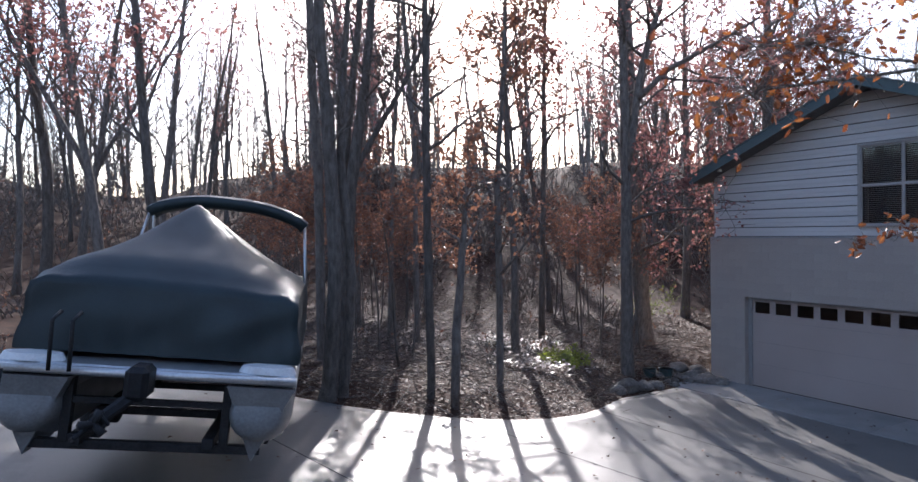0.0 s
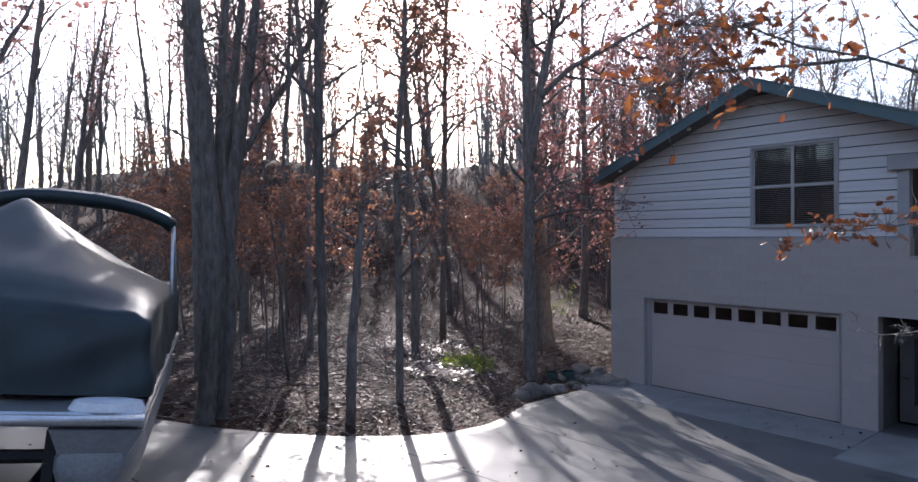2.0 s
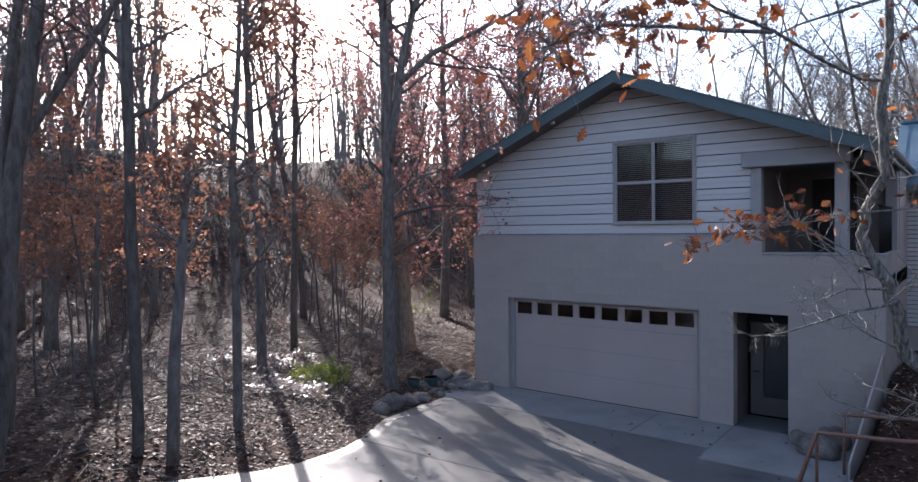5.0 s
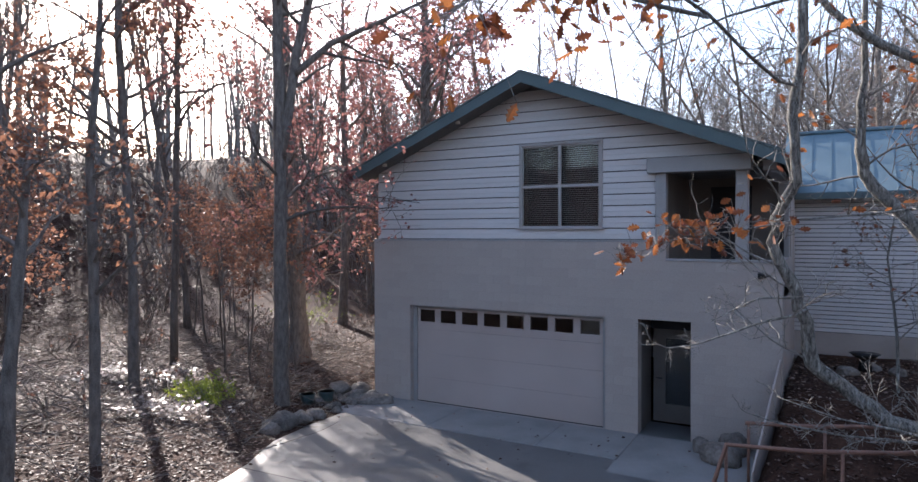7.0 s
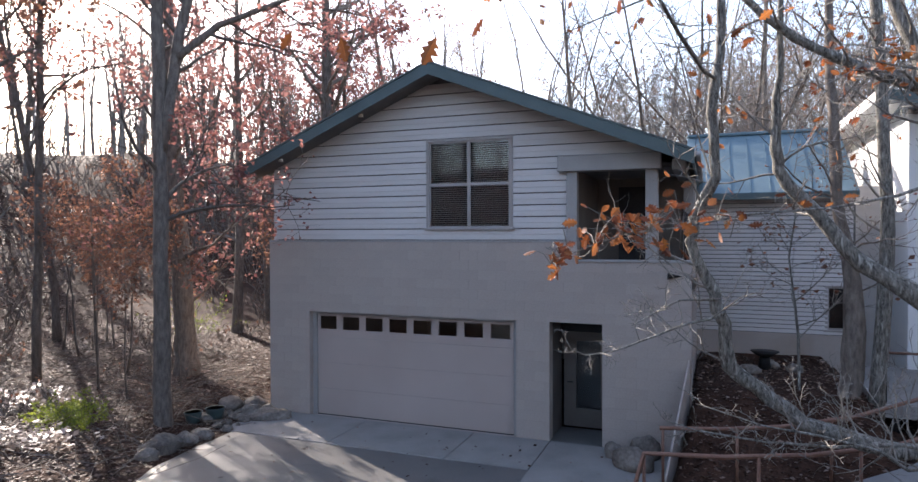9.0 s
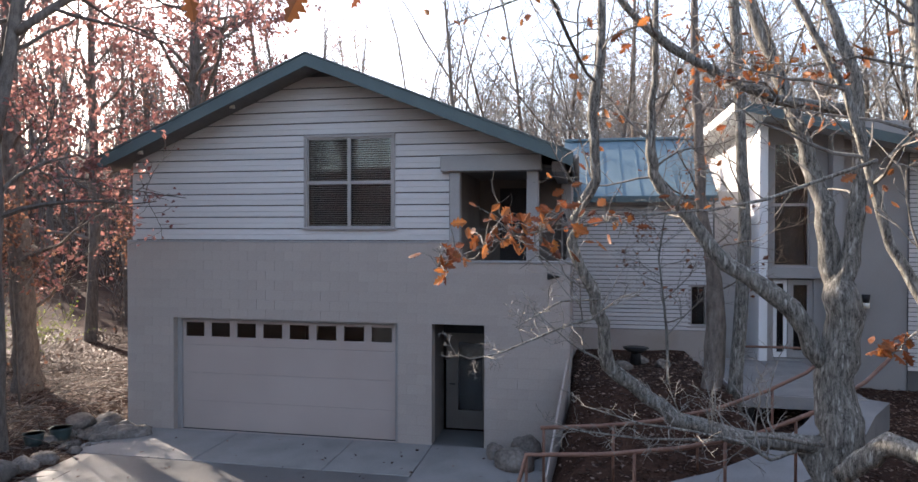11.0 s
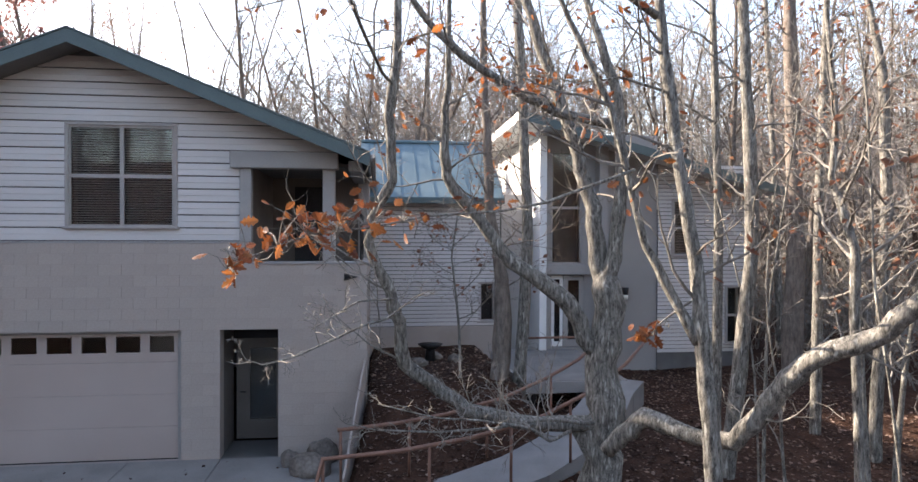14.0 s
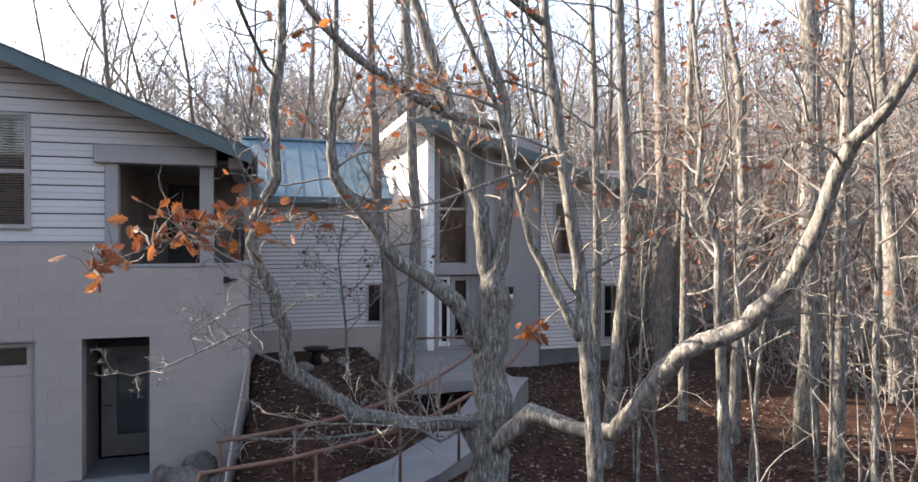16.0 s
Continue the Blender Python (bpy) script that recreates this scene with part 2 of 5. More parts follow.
def thing(name, label, category, m=None, group="", kind=""):
    e = new(name)
    if m is not None:
        e.matrix_basis = m
    return tagged(e, label, category, group, kind)


# ---- ground ----
EDGE = [(-40, -5.0), (-16, -2.6), (-13.5, -1.7), (-12.4, -0.95), (-11.7, -0.05), (-10.9, 0.62), (-10.0, 1.1), (-8.9, 1.42), (-8.0, 1.42), (-6.9, 1.15), (-6.0, 0.7), (-5.2, 0.2), (-4.3, -0.35), (-2.9, -0.78), (-1.5, -0.85), (-0.3, -1.1), (60, -1.1)]


def edge_x(y):
    for (ya, xa), (yb, xb) in zip(EDGE, EDGE[1:]):
        if y <= yb:
            return xa + (xb - xa) * (y - ya) / (yb - ya)
    return EDGE[-1][1]


def ramp_z(y):
    d = -3.0 - y
    return 0.0 if d <= -1 else min(2.6, 0.13 * (d if d > 1 else (d + 1) ** 2 / 4))


def ground(x, y):
    """The height of the ground."""
    a = ramp_z(y)
    u = max(0.0, edge_x(y) - x)
    left = smooth(0.0, 2.0, u)
    z = a + left * 0.22 + 0.028 * min(u, 40)
    z -= 0.6 * a * smooth(4, 22, u)
    if x > 7.0:
        flat = 0.35 + 0.02 * max(0, x - 14)
        z = z + (flat - z) * smooth(9.0, 12.0, x) * smooth(-14, -9, y)
        hill = 0.4 + 0.95 * smooth(-2.6, 0.3, y) * (1 - 0.92 * smooth(11.1, 11.75, x)) - 0.25 * smooth(1.0, 4.5, y) * (1 - smooth(10.0, 13.0, x))
        z = z + (hill - z) * smooth(7.95, 8.45, x) * smooth(-4.5, -2.6, y)
    r = math.hypot(x - 5, y + 8)
    wood = smooth(0, 10, u) * smooth(-34, -16, y)
    z += (3.6 + 4.2 * smooth(-10, 7, y) + 1.2 * noise.noise((x * 0.07, y * 0.07, 1.0))) * wood * smooth(11, 42, u)
    z += (12 - 8.5 * wood) * smooth(36, 80, r)
    far = smooth(2.0, 8.0, u) + smooth(10, 16, x) * 0.6
    z += 0.18 * min(1, far) * (noise.noise((x * 0.22, y * 0.22, 3.0)) + 0.5 * noise.noise((x * 0.6, y * 0.6, 7.0)))
    return z


def axis(lo, hi, f0, f1, step):
    v = list(np.arange(f0, f1, step))
    s, p = step, f1
    while p < hi:
        v.append(p)
        s *= 1.22
        p += s
    v.append(hi)
    s, p = step, f0
    while p > lo:
        s *= 1.22
        p -= s
        v.insert(0, max(p, lo))
    return v


def on_drive(x, y):
    return x > edge_x(y) and y < 0.2 and (x < 8.0 or y < -4.4 and x < 8.0 + 0.25 * (-4.4 - y))


xs, ys = axis(-900, 900, -16, 20, 0.4), axis(-900, 900, -24, 12, 0.4)
GV = [(x, y, ground(x, y) - (0.10 if on_drive(x - 0.3, y) and on_drive(x + 0.4, y) else 0.0)) for y in ys for x in xs]
GF = [(j * len(xs) + i, j * len(xs) + i + 1, (j + 1) * len(xs) + i + 1, (j + 1) * len(xs) + i) for j in range(len(ys) - 1) for i in range(len(xs) - 1)]
tagged(mesh_ob("ground", GV, GF, M_LITTER, sm=True), "woodland floor of brown fallen leaves", "ground", kind="structure")

# the concrete driveway, with a thickness, in rows across
DV, DF = [], []
dy = [-30 + 0.4 * i for i in range(71)] + [-1.72]
COLS = 24
for y in dy:
    x0 = edge_x(y)
    x1 = 7.9 if y > -4.4 else 7.9 + 0.25 * (-4.4 - y)
    for i in range(COLS + 1):
        x = x0 + (x1 - x0) * i / COLS
        DV.append((x, y, ramp_z(y) + 0.03))
    for i in (0, COLS):
        x = x0 + (x1 - x0) * i / COLS
        DV.append((x, y, ramp_z(y) - 0.25))
W = COLS + 3
for j in range(len(dy) - 1):
    for i in range(COLS):
        DF.append((j * W + i, j * W + i + 1, (j + 1) * W + i + 1, (j + 1) * W + i))
    DF.append((j * W + COLS + 1, j * W, (j + 1) * W, (j + 1) * W + COLS + 1))
    DF.append((j * W + COLS, j * W + COLS + 2, (j + 1) * W + COLS + 2, (j + 1) * W + COLS))
tagged(mesh_ob("driveway", DV, DF, M_DRIVE, sm=True), "pale grey concrete driveway striped by tree shadows", "driveway", kind="structure")
apron = thing("apron", "light concrete apron before the garage door", "pavement", kind="structure")
for i, (xa, xb) in enumerate(((-1.2, 1.45), (1.46, 4.0), (4.01, 5.62), (5.63, 8.1))):
    boxp("slab", M_APRON, apron, (xa, -1.7 if i < 3 else -4.4, -0.2, xb, 0.0 if i != 3 else 0.0, 0.036), 0.01)

# ---- house ----
GX0, GX1, GYB = -1.15, 8.3, 9.0
BAND, RIDGE_X, RIDGE_Z = 4.05, 3.24, 7.71
EAVE_L, EAVE_R = -1.45, 8.36
SLOPE_L, SLOPE_R = 0.423, 0.398


def slab_wall(bm, x0, x1, z0, z1, y0, y1, holes):
    """A wall along x with rectangular holes that go through it."""
    xsv = sorted({x0, x1, *[h[0] for h in holes], *[h[2] for h in holes]})
    zsv = sorted({z0, z1, *[h[1] for h in holes], *[h[3] for h in holes]})
    for xa, xb in zip(xsv, xsv[1:]):
        for za, zb in zip(zsv, zsv[1:]):
            cx, cz = (xa + xb) / 2, (za + zb) / 2
            if not any(h[0] < cx < h[2] and h[1] < cz < h[3] for h in holes):
                box(bm, xa, y0, za, xb, y1, zb)
    bmesh.ops.remove_doubles(bm, verts=bm.verts, dist=0.0005)
    return bm


garage = thing("garage_wing", "two-storey garage wing of grey block below pale siding", "house")
GD, PD, WN = (-0.05, 0, 4.92, 2.42), (5.61, 0, 6.66, 2.43), (2.96, 4.34, 4.78, 6.17)
block_wall = part("wall", slab_wall(bmesh.new(), GX0, GX1, -0.6, BAND, 0.0, 0.3, [GD, PD, (6.17, 3.66, 8.31, 4.06)]), M_MORTAR, garage, "grey painted concrete block wall")


def rake_z(x):
    return RIDGE_Z - 0.12 - (SLOPE_L * (RIDGE_X - x) if x < RIDGE_X else SLOPE_R * (x - RIDGE_X))


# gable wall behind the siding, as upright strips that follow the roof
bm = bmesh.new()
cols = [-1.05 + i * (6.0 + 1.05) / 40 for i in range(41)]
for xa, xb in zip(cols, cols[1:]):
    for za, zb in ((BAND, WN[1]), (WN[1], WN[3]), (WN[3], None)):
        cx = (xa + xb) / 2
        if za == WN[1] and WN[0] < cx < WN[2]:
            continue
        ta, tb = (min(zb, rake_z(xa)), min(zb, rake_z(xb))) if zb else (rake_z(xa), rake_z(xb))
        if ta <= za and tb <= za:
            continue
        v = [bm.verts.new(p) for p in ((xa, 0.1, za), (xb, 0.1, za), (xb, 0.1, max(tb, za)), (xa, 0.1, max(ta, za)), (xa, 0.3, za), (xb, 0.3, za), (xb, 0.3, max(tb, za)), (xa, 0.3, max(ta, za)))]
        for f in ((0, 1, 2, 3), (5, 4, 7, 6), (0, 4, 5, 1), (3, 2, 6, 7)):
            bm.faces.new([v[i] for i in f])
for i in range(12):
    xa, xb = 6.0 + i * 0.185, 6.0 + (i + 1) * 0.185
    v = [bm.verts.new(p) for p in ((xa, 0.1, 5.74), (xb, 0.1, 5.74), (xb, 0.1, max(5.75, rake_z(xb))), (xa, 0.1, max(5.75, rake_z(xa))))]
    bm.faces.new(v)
# Backing is coloured dark so the board gaps read as shaded.
gable = part("gable_wall", bm, M_GAP_SHADE, garage)
# clapboards: each course is a sloped board with a lip below
PITCH = 0.24


def boards(parent, x_from, x_to, z0, z1, y, holes=(), groove=0.03, pitch=PITCH, step=True):
    """Lapped siding panels, cut round holes and under a slope: each has a shadow gap below and, with step, a shallow fold at half height."""
    z = z0
    while z < z1 - 0.02:
        zt = min(z + pitch, z1)
        runs = [(x_from(z), x_to(z))] if callable(x_from) else [(x_from, x_to)]
        for h in holes:
            if h[1] < (z + zt) / 2 < h[3]:
                cut = []
                for a, b in runs:
                    if h[0] > a:
                        cut.append((a, min(b, h[0])))
                    if h[2] < b:
                        cut.append((max(a, h[2]), b))
                runs = [(a, b) for a, b in cut if b - a > 0.03]
        for a, b in runs:
            if b - a < 0.05:
                continue
            zg, zm = z + groove, z + groove + (zt - z - groove) * 0.5
            prof = [(0.0, zg), (-0.044, zg), (-0.044, zg + 0.012), (-0.034, zm - 0.004), (-0.041, zm), (-0.026, zt), (0.0, zt)] if step else [(0.0, zg), (-0.036, zg), (-0.036, zg + 0.01), (-0.016, zt), (0.0, zt)]
            vs = [(a, y + d, q) for d, q in prof] + [(b, y + d, q) for d, q in prof]
            k = len(prof)
            mesh_ob("board", vs, [(i, i + k, i + k + 1, i + 1) for i in range(k - 1)] + [tuple(range(k)), tuple(range(2 * k - 1, k - 1, -1))], M_SIDING, parent)
        z = zt


def gable_from(z):
    return max(-1.05, RIDGE_X - (RIDGE_Z - 0.14 - z) / SLOPE_L)


def gable_to(z):
    return min(5.96 if z < 5.6 else 7.9, RIDGE_X + (RIDGE_Z - 0.14 - z) / SLOPE_R)


boards(gable, gable_from, gable_to, BAND + 0.015, 7.42, 0.098, [WN], 0.022)
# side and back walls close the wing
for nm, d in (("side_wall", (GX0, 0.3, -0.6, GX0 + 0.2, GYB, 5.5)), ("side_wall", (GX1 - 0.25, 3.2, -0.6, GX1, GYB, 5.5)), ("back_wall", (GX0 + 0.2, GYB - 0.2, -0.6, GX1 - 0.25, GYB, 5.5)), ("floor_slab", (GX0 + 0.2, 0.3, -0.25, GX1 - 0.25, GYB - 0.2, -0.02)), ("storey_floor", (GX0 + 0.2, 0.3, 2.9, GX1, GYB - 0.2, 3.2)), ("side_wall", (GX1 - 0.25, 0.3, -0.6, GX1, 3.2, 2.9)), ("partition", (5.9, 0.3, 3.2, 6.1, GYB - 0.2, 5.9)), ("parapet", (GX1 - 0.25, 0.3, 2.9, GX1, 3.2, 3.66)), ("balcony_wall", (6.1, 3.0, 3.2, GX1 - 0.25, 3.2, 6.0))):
    boxp(nm, M_BLOCK if nm in ("parapet", "side_wall") else M_BROWN_SHADE if nm in ("partition", "balcony_wall") else M_PANEL, garage, d)
boxp("gable_post", M_TRIM, garage, (5.96, -0.01, 4.06, 6.17, 0.2, 5.43), 0.01)
boxp("porch_post", M_TRIM, garage, (7.47, 0.02, 3.68, 7.7, 0.24, 5.43), 0.012)
boxp("porch_post", M_TRIM, garage, (8.05, 2.9, 3.66, 8.28, 3.18, 5.4), 0.012)
boxp("porch_beam", M_TRIM, garage, (5.8, -0.1, 5.43, 7.76, 0.22, 5.74), 0.012)
# Dark ceiling added to keep sky light off the balcony walls.
boxp("added_balcony_ceiling", M_SOFFIT, garage, (6.1, 0.22, 5.5, 7.95, 3.0, 5.56))
boxp("porch_beam", M_TRIM, garage, (7.95, 0.0, 5.40, 8.2, 3.2, 5.6), 0.012)
boxp("porch_sill", M_TRIM, garage, (6.17, -0.03, 3.645, 8.32, 0.33, 3.69), 0.008)
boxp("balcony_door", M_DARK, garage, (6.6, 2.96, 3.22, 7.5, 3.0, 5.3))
tube_part("balcony_rail", M_STEEL, garage, [(8.17, 0.26, 4.6), (8.17, 2.9, 4.6)], 0.025)
for i in range(17):
    tube_part("baluster", M_STEEL, garage, [(8.17, 0.4 + i * 0.15, 3.66), (8.17, 0.4 + i * 0.15, 4.6)], 0.012, 6)
boxp("band_trim", M_TRIM, garage, (GX0, -0.012, BAND - 0.02, 5.96, 0.1, BAND + 0.02), 0.004)
boxp("corner_trim", M_SIDING, garage, (-1.07, 0.07, BAND, -1.0, 0.12, 5.45))


def roof_slope(name, xa, za, xb, zb, y0, y1, th, material, parent):
    bm = bmesh.new()
    v = [bm.verts.new(p) for p in ((xa, y0, za), (xb, y0, zb), (xb, y1, zb), (xa, y1, za), (xa, y0, za - th), (xb, y0, zb - th), (xb, y1, zb - th), (xa, y1, za - th))]
    for f in ((0, 1, 2, 3), (7, 6, 5, 4), (0, 4, 5, 1), (1, 5, 6, 2), (2, 6, 7, 3), (3, 7, 4, 0)):
        bm.faces.new([v[i] for i in f])
    return part(name, bm, material, parent)


roof = new("roof")
roof.parent = garage
OV = -0.62
for xe, ze in ((EAVE_L, RIDGE_Z - SLOPE_L * (RIDGE_X - EAVE_L)), (EAVE_R, RIDGE_Z - SLOPE_R * (EAVE_R - RIDGE_X))):
    roof_slope("roof_plane", xe, ze + 0.02, RIDGE_X, RIDGE_Z + 0.02, OV, GYB + 0.5, 0.10, M_SHINGLE, roof)
    roof_slope("fascia", xe, ze + 0.0, RIDGE_X, RIDGE_Z, OV - 0.03, OV, 0.24, M_GREEN, roof)
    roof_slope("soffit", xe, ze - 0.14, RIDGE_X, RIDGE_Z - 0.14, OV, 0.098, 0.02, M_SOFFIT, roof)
    roof_slope("drip_edge", xe, ze + 0.035, RIDGE_X, RIDGE_Z + 0.035, OV - 0.05, OV + 0.02, 0.03, M_GREEN, roof)
boxp("eave_fascia", M_GREEN, roof, (EAVE_R - 0.04, OV, 5.45, EAVE_R - 0.002, GYB + 0.5, 5.66))
tube_part("gutter", M_TRIM, roof, [(EAVE_R + 0.05, OV, 5.6), (EAVE_R + 0.05, GYB, 5.56)], 0.06)
for x in (-0.6, 1.5):
    tube_part("soffit_lamp", M_LAMPGLASS, roof, [(x, -0.3, rake_z(x) - 0.02), (x, -0.3, rake_z(x) - 0.09)], [0.05, 0.06])


def window(parent, x0, z0, x1, z1, y, nx, nz, blinds=True, depth=0.1, frame_w=0.07):
    """A window with frame, panes, sill and blinds behind; it looks to -y."""
    w = new("window")
    w.parent = parent
    for d in ((x0 - 0.06, y - 0.03, z1, x1 + 0.06, y + 0.06, z1 + 0.06), (x0 - 0.06, y - 0.03, z0, x0, y + 0.06, z1), (x1, y - 0.03, z0, x1 + 0.06, y + 0.06, z1)):
        boxp("casing", M_WINTRIM, w, d, 0.006)
    boxp("sill", M_WINTRIM, w, (x0 - 0.09, y - 0.06, z0 - 0.05, x1 + 0.09, y + 0.06, z0), 0.006)
    pw, ph = (x1 - x0) / nx, (z1 - z0) / nz
    for i in range(nx):
        for j in range(nz):
            a, b, c, e = x0 + i * pw, z0 + j * ph, x0 + (i + 1) * pw, z0 + (j + 1) * ph
            bm = bmesh.new()
            t = frame_w / 2
            box(bm, a, y, b, c, y + 0.05, b + t)
            box(bm, a, y, e - t, c, y + 0.05, e)
            box(bm, a, y, b + t, a + t, y + 0.05, e - t)
            box(bm, c - t, y, b + t, c, y + 0.05, e - t)
            part("frame", bm, M_WINTRIM, w)
            pane = boxp("pane", M_GLASS, w, (a + t, y + 0.02, b + t, c - t, y + 0.026, e - t))
            pane.visible_shadow = False
            if blinds:
                V, F = [], []
                z = b + t + 0.02
                while z < e - t - 0.01:
                    k = len(V)
                    V += [(a + t, y + 0.085, z + 0.016), (c - t, y + 0.085, z + 0.016), (c - t, y + 0.11, z), (a + t, y + 0.11, z)]
                    F.append((k, k + 1, k + 2, k + 3))
                    z += 0.045
                mesh_ob("blind", V, F, M_BLIND, w)
    # Near-black sheet painted in place of the unlit room behind the glass.
    boxp("room_shade_sheet", M_DARK, w, (x0, y + 0.35, z0, x1, y + 0.36, z1))
    return w


window(garage, *WN, 0.06, 2, 2)


def block_courses():
    """Half-high face blocks in running bond over the front wall."""
    holes = [GD, PD, (6.17, 3.66, 8.31, 4.2)]
    z, row = 0.0, 0
    bl, bh, j = 0.403, 0.2025, 0.003
    shared = {}
    while z < BAND - 0.03:
        zt = min(z + bh, BAND - 0.02)
        x = GX0 - (bl / 2 if row % 2 else 0)
        while x < GX1:
            spans = [(max(x, GX0), min(x + bl, GX1))]
            for h in holes:
                if h[1] - 0.01 < (z + zt) / 2 < h[3]:
                    nxt = []
                    for a, b in spans:
                        if h[0] > a:
                            nxt.append((a, min(b, h[0])))
                        if h[2] < b:
                            nxt.append((max(a, h[2]), b))
                    spans = [(a, b) for a, b in nxt if b - a > 0.03]
            for a, b in spans:
                key = (round(b - a, 2), round(zt - z, 2))
                if key not in shared:
                    me = bpy.data.meshes.new("block")
                    bm = box(bmesh.new(), j, -0.0035, j, b - a - j, 0.004, zt - z - j)
                    bm.to_mesh(me)
                    bm.free()
                    me.materials.append(M_BLOCK)
                    shared[key] = me
                o = new("block", shared[key])
                o.parent = block_wall
                o.location = (a, -random.random() * 0.0015, z)
            x += bl
        z += bh
        row += 1


# garage door: sections with a row of eight lights
gdoor = new("garage_door")
gdoor.parent = garage
for i in range(4):
    z0 = 0.02 + i * 0.6
    holes = [(0.12 + k * 0.598, z0 + 0.18, 0.12 + k * 0.598 + 0.43, z0 + 0.48) for k in range(8)] if i == 3 else []
    part("section", slab_wall(bmesh.new(), 0.04, 4.83, z0, z0 + 0.596, 0.2, 0.24, holes), M_GDOOR, gdoor)
    for h in holes:
        p = boxp("pane", M_GLASS, gdoor, (h[0], 0.218, h[1], h[2], 0.224, h[3]))
        p.visible_shadow = False
for d in ((-0.05, 0.14, 0, 0.05, 0.25, 2.42), (4.82, 0.14, 0, 4.92, 0.25, 2.42), (0.05, 0.14, 2.36, 4.82, 0.25, 2.42)):
    boxp("jamb", M_TRIM, gdoor, d, 0.006)
boxp("bottom_seal", M_RUBBER, gdoor, (0.05, 0.19, 0.0, 4.82, 0.24, 0.02))
# recessed door beside it
pdoor = new("entry_door")
pdoor.parent = garage
YD = 1.1
boxp("recess_wall", M_BROWN_SHADE, pdoor, (5.41, 0.3, -0.02, 5.61, YD + 0.1, 2.5))
boxp("recess_wall", M_BROWN_SHADE, pdoor, (6.66, 0.3, -0.02, 6.86, YD + 0.1, 2.5))
boxp("recess_ceiling", M_BROWN_SHADE, pdoor, (5.42, 0.3, 2.43, 6.86, YD + 0.1, 2.55))
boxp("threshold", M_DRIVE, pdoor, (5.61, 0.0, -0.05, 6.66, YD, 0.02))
part("door_leaf", slab_wall(bmesh.new(), 5.68, 6.6, 0.06, 2.1, YD, YD + 0.05, [(5.94, 0.45, 6.46, 1.9)]), M_BROWN_SHADE, pdoor)
boxp("pane", M_GLASS, pdoor, (5.94, YD + 0.02, 0.45, 6.46, YD + 0.03, 1.9)).visible_shadow = False
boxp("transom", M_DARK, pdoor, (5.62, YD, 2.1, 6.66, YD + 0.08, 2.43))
boxp("room_shade_sheet", M_DARK, pdoor, (5.7, YD + 0.2, 0.1, 6.6, YD + 0.22, 2.1))
tube_part("door_handle", M_STEEL, pdoor, [(5.76, YD - 0.06, 1.02), (5.88, YD - 0.06, 1.02)], 0.012)
# little wedge-shaped wall lamp
bm = bmesh.new()
v = [bm.verts.new(p) for p in ((7.88, -0.01, 3.47), (8.14, -0.01, 3.40), (7.88, -0.01, 3.33), (7.88, -0.12, 3.45), (8.0, -0.12, 3.42), (7.88, -0.12, 3.36))]
for f in ((0, 1, 2), (5, 4, 3), (0, 3, 4, 1), (1, 4, 5, 2), (2, 5, 3, 0)):
    bm.faces.new([v[i] for i in f])
part("wall_lamp", bm, M_STEEL, garage, "small dark wedge-shaped wall lamp")
# retaining wing wall at the corner
bm = bmesh.new()
v = [bm.verts.new(p) for p in ((8.25, -0.02, 1.84), (8.28, -0.02, 1.84), (7.98, -2.0, 0.3), (7.95, -2.0, 0.3), (8.25, -0.02, -0.4), (8.28, -0.02, -0.4), (7.98, -2.0, -0.4), (7.95, -2.0, -0.4))]
for f in ((0, 1, 2, 3), (4, 7, 6, 5), (0, 3, 7, 4), (1, 5, 6, 2), (3, 2, 6, 7), (0, 4, 5, 1)):
    bm.faces.new([v[i] for i in f])
tagged(part("retaining_wall", bm, M_BLOCK), "sloping grey block wing wall beside the garage", "wall", kind="structure")

# connecting wing
CY = 5.5
conn = thing("connecting_wing", "low siding-clad wing with a blue metal roof", "house")
CW = (11.35, 1.80, 11.75, 2.86)
part("wall", slab_wall(bmesh.new(), 8.3, 11.95, 1.66, 5.25, CY, CY + 0.2, [CW]), M_GAP_SHADE, conn)
boards(conn, 8.3, 11.9, 1.66, 5.2, CY - 0.002, [CW], 0.02, 0.11, False)
boxp("foundation", M_BLOCK, conn, (8.3, CY - 0.03, -0.3, 11.95, CY + 0.2, 1.66))
boxp("recess_wall", M_SIDING, conn, (11.95, CY + 1.0, -0.3, 13.1, CY + 1.2, 5.4))
boxp("end_wall", M_SIDING, conn, (11.75, CY + 0.2, -0.3, 11.95, CY + 1.2, 5.25))
window(conn, *CW, CY, 1, 1, blinds=False)
bm = bmesh.new()
v = [bm.verts.new(p) for p in ((8.0, CY - 0.45, 5.22), (11.95, CY - 0.45, 5.22), (11.95, CY + 2.3, 7.05), (8.0, CY + 2.3, 7.05), (8.0, CY - 0.45, 5.12), (11.95, CY - 0.45, 5.12), (11.95, CY + 2.3, 6.95), (8.0, CY + 2.3, 6.95))]
for f in ((0, 1, 2, 3), (7, 6, 5, 4), (0, 4, 5, 1), (1, 5, 6, 2), (2, 6, 7, 3), (3, 7, 4, 0)):
    bm.faces.new([v[i] for i in f])
part("roof_plane", bm, M_ROOF, conn, "blue-green standing seam metal roof")
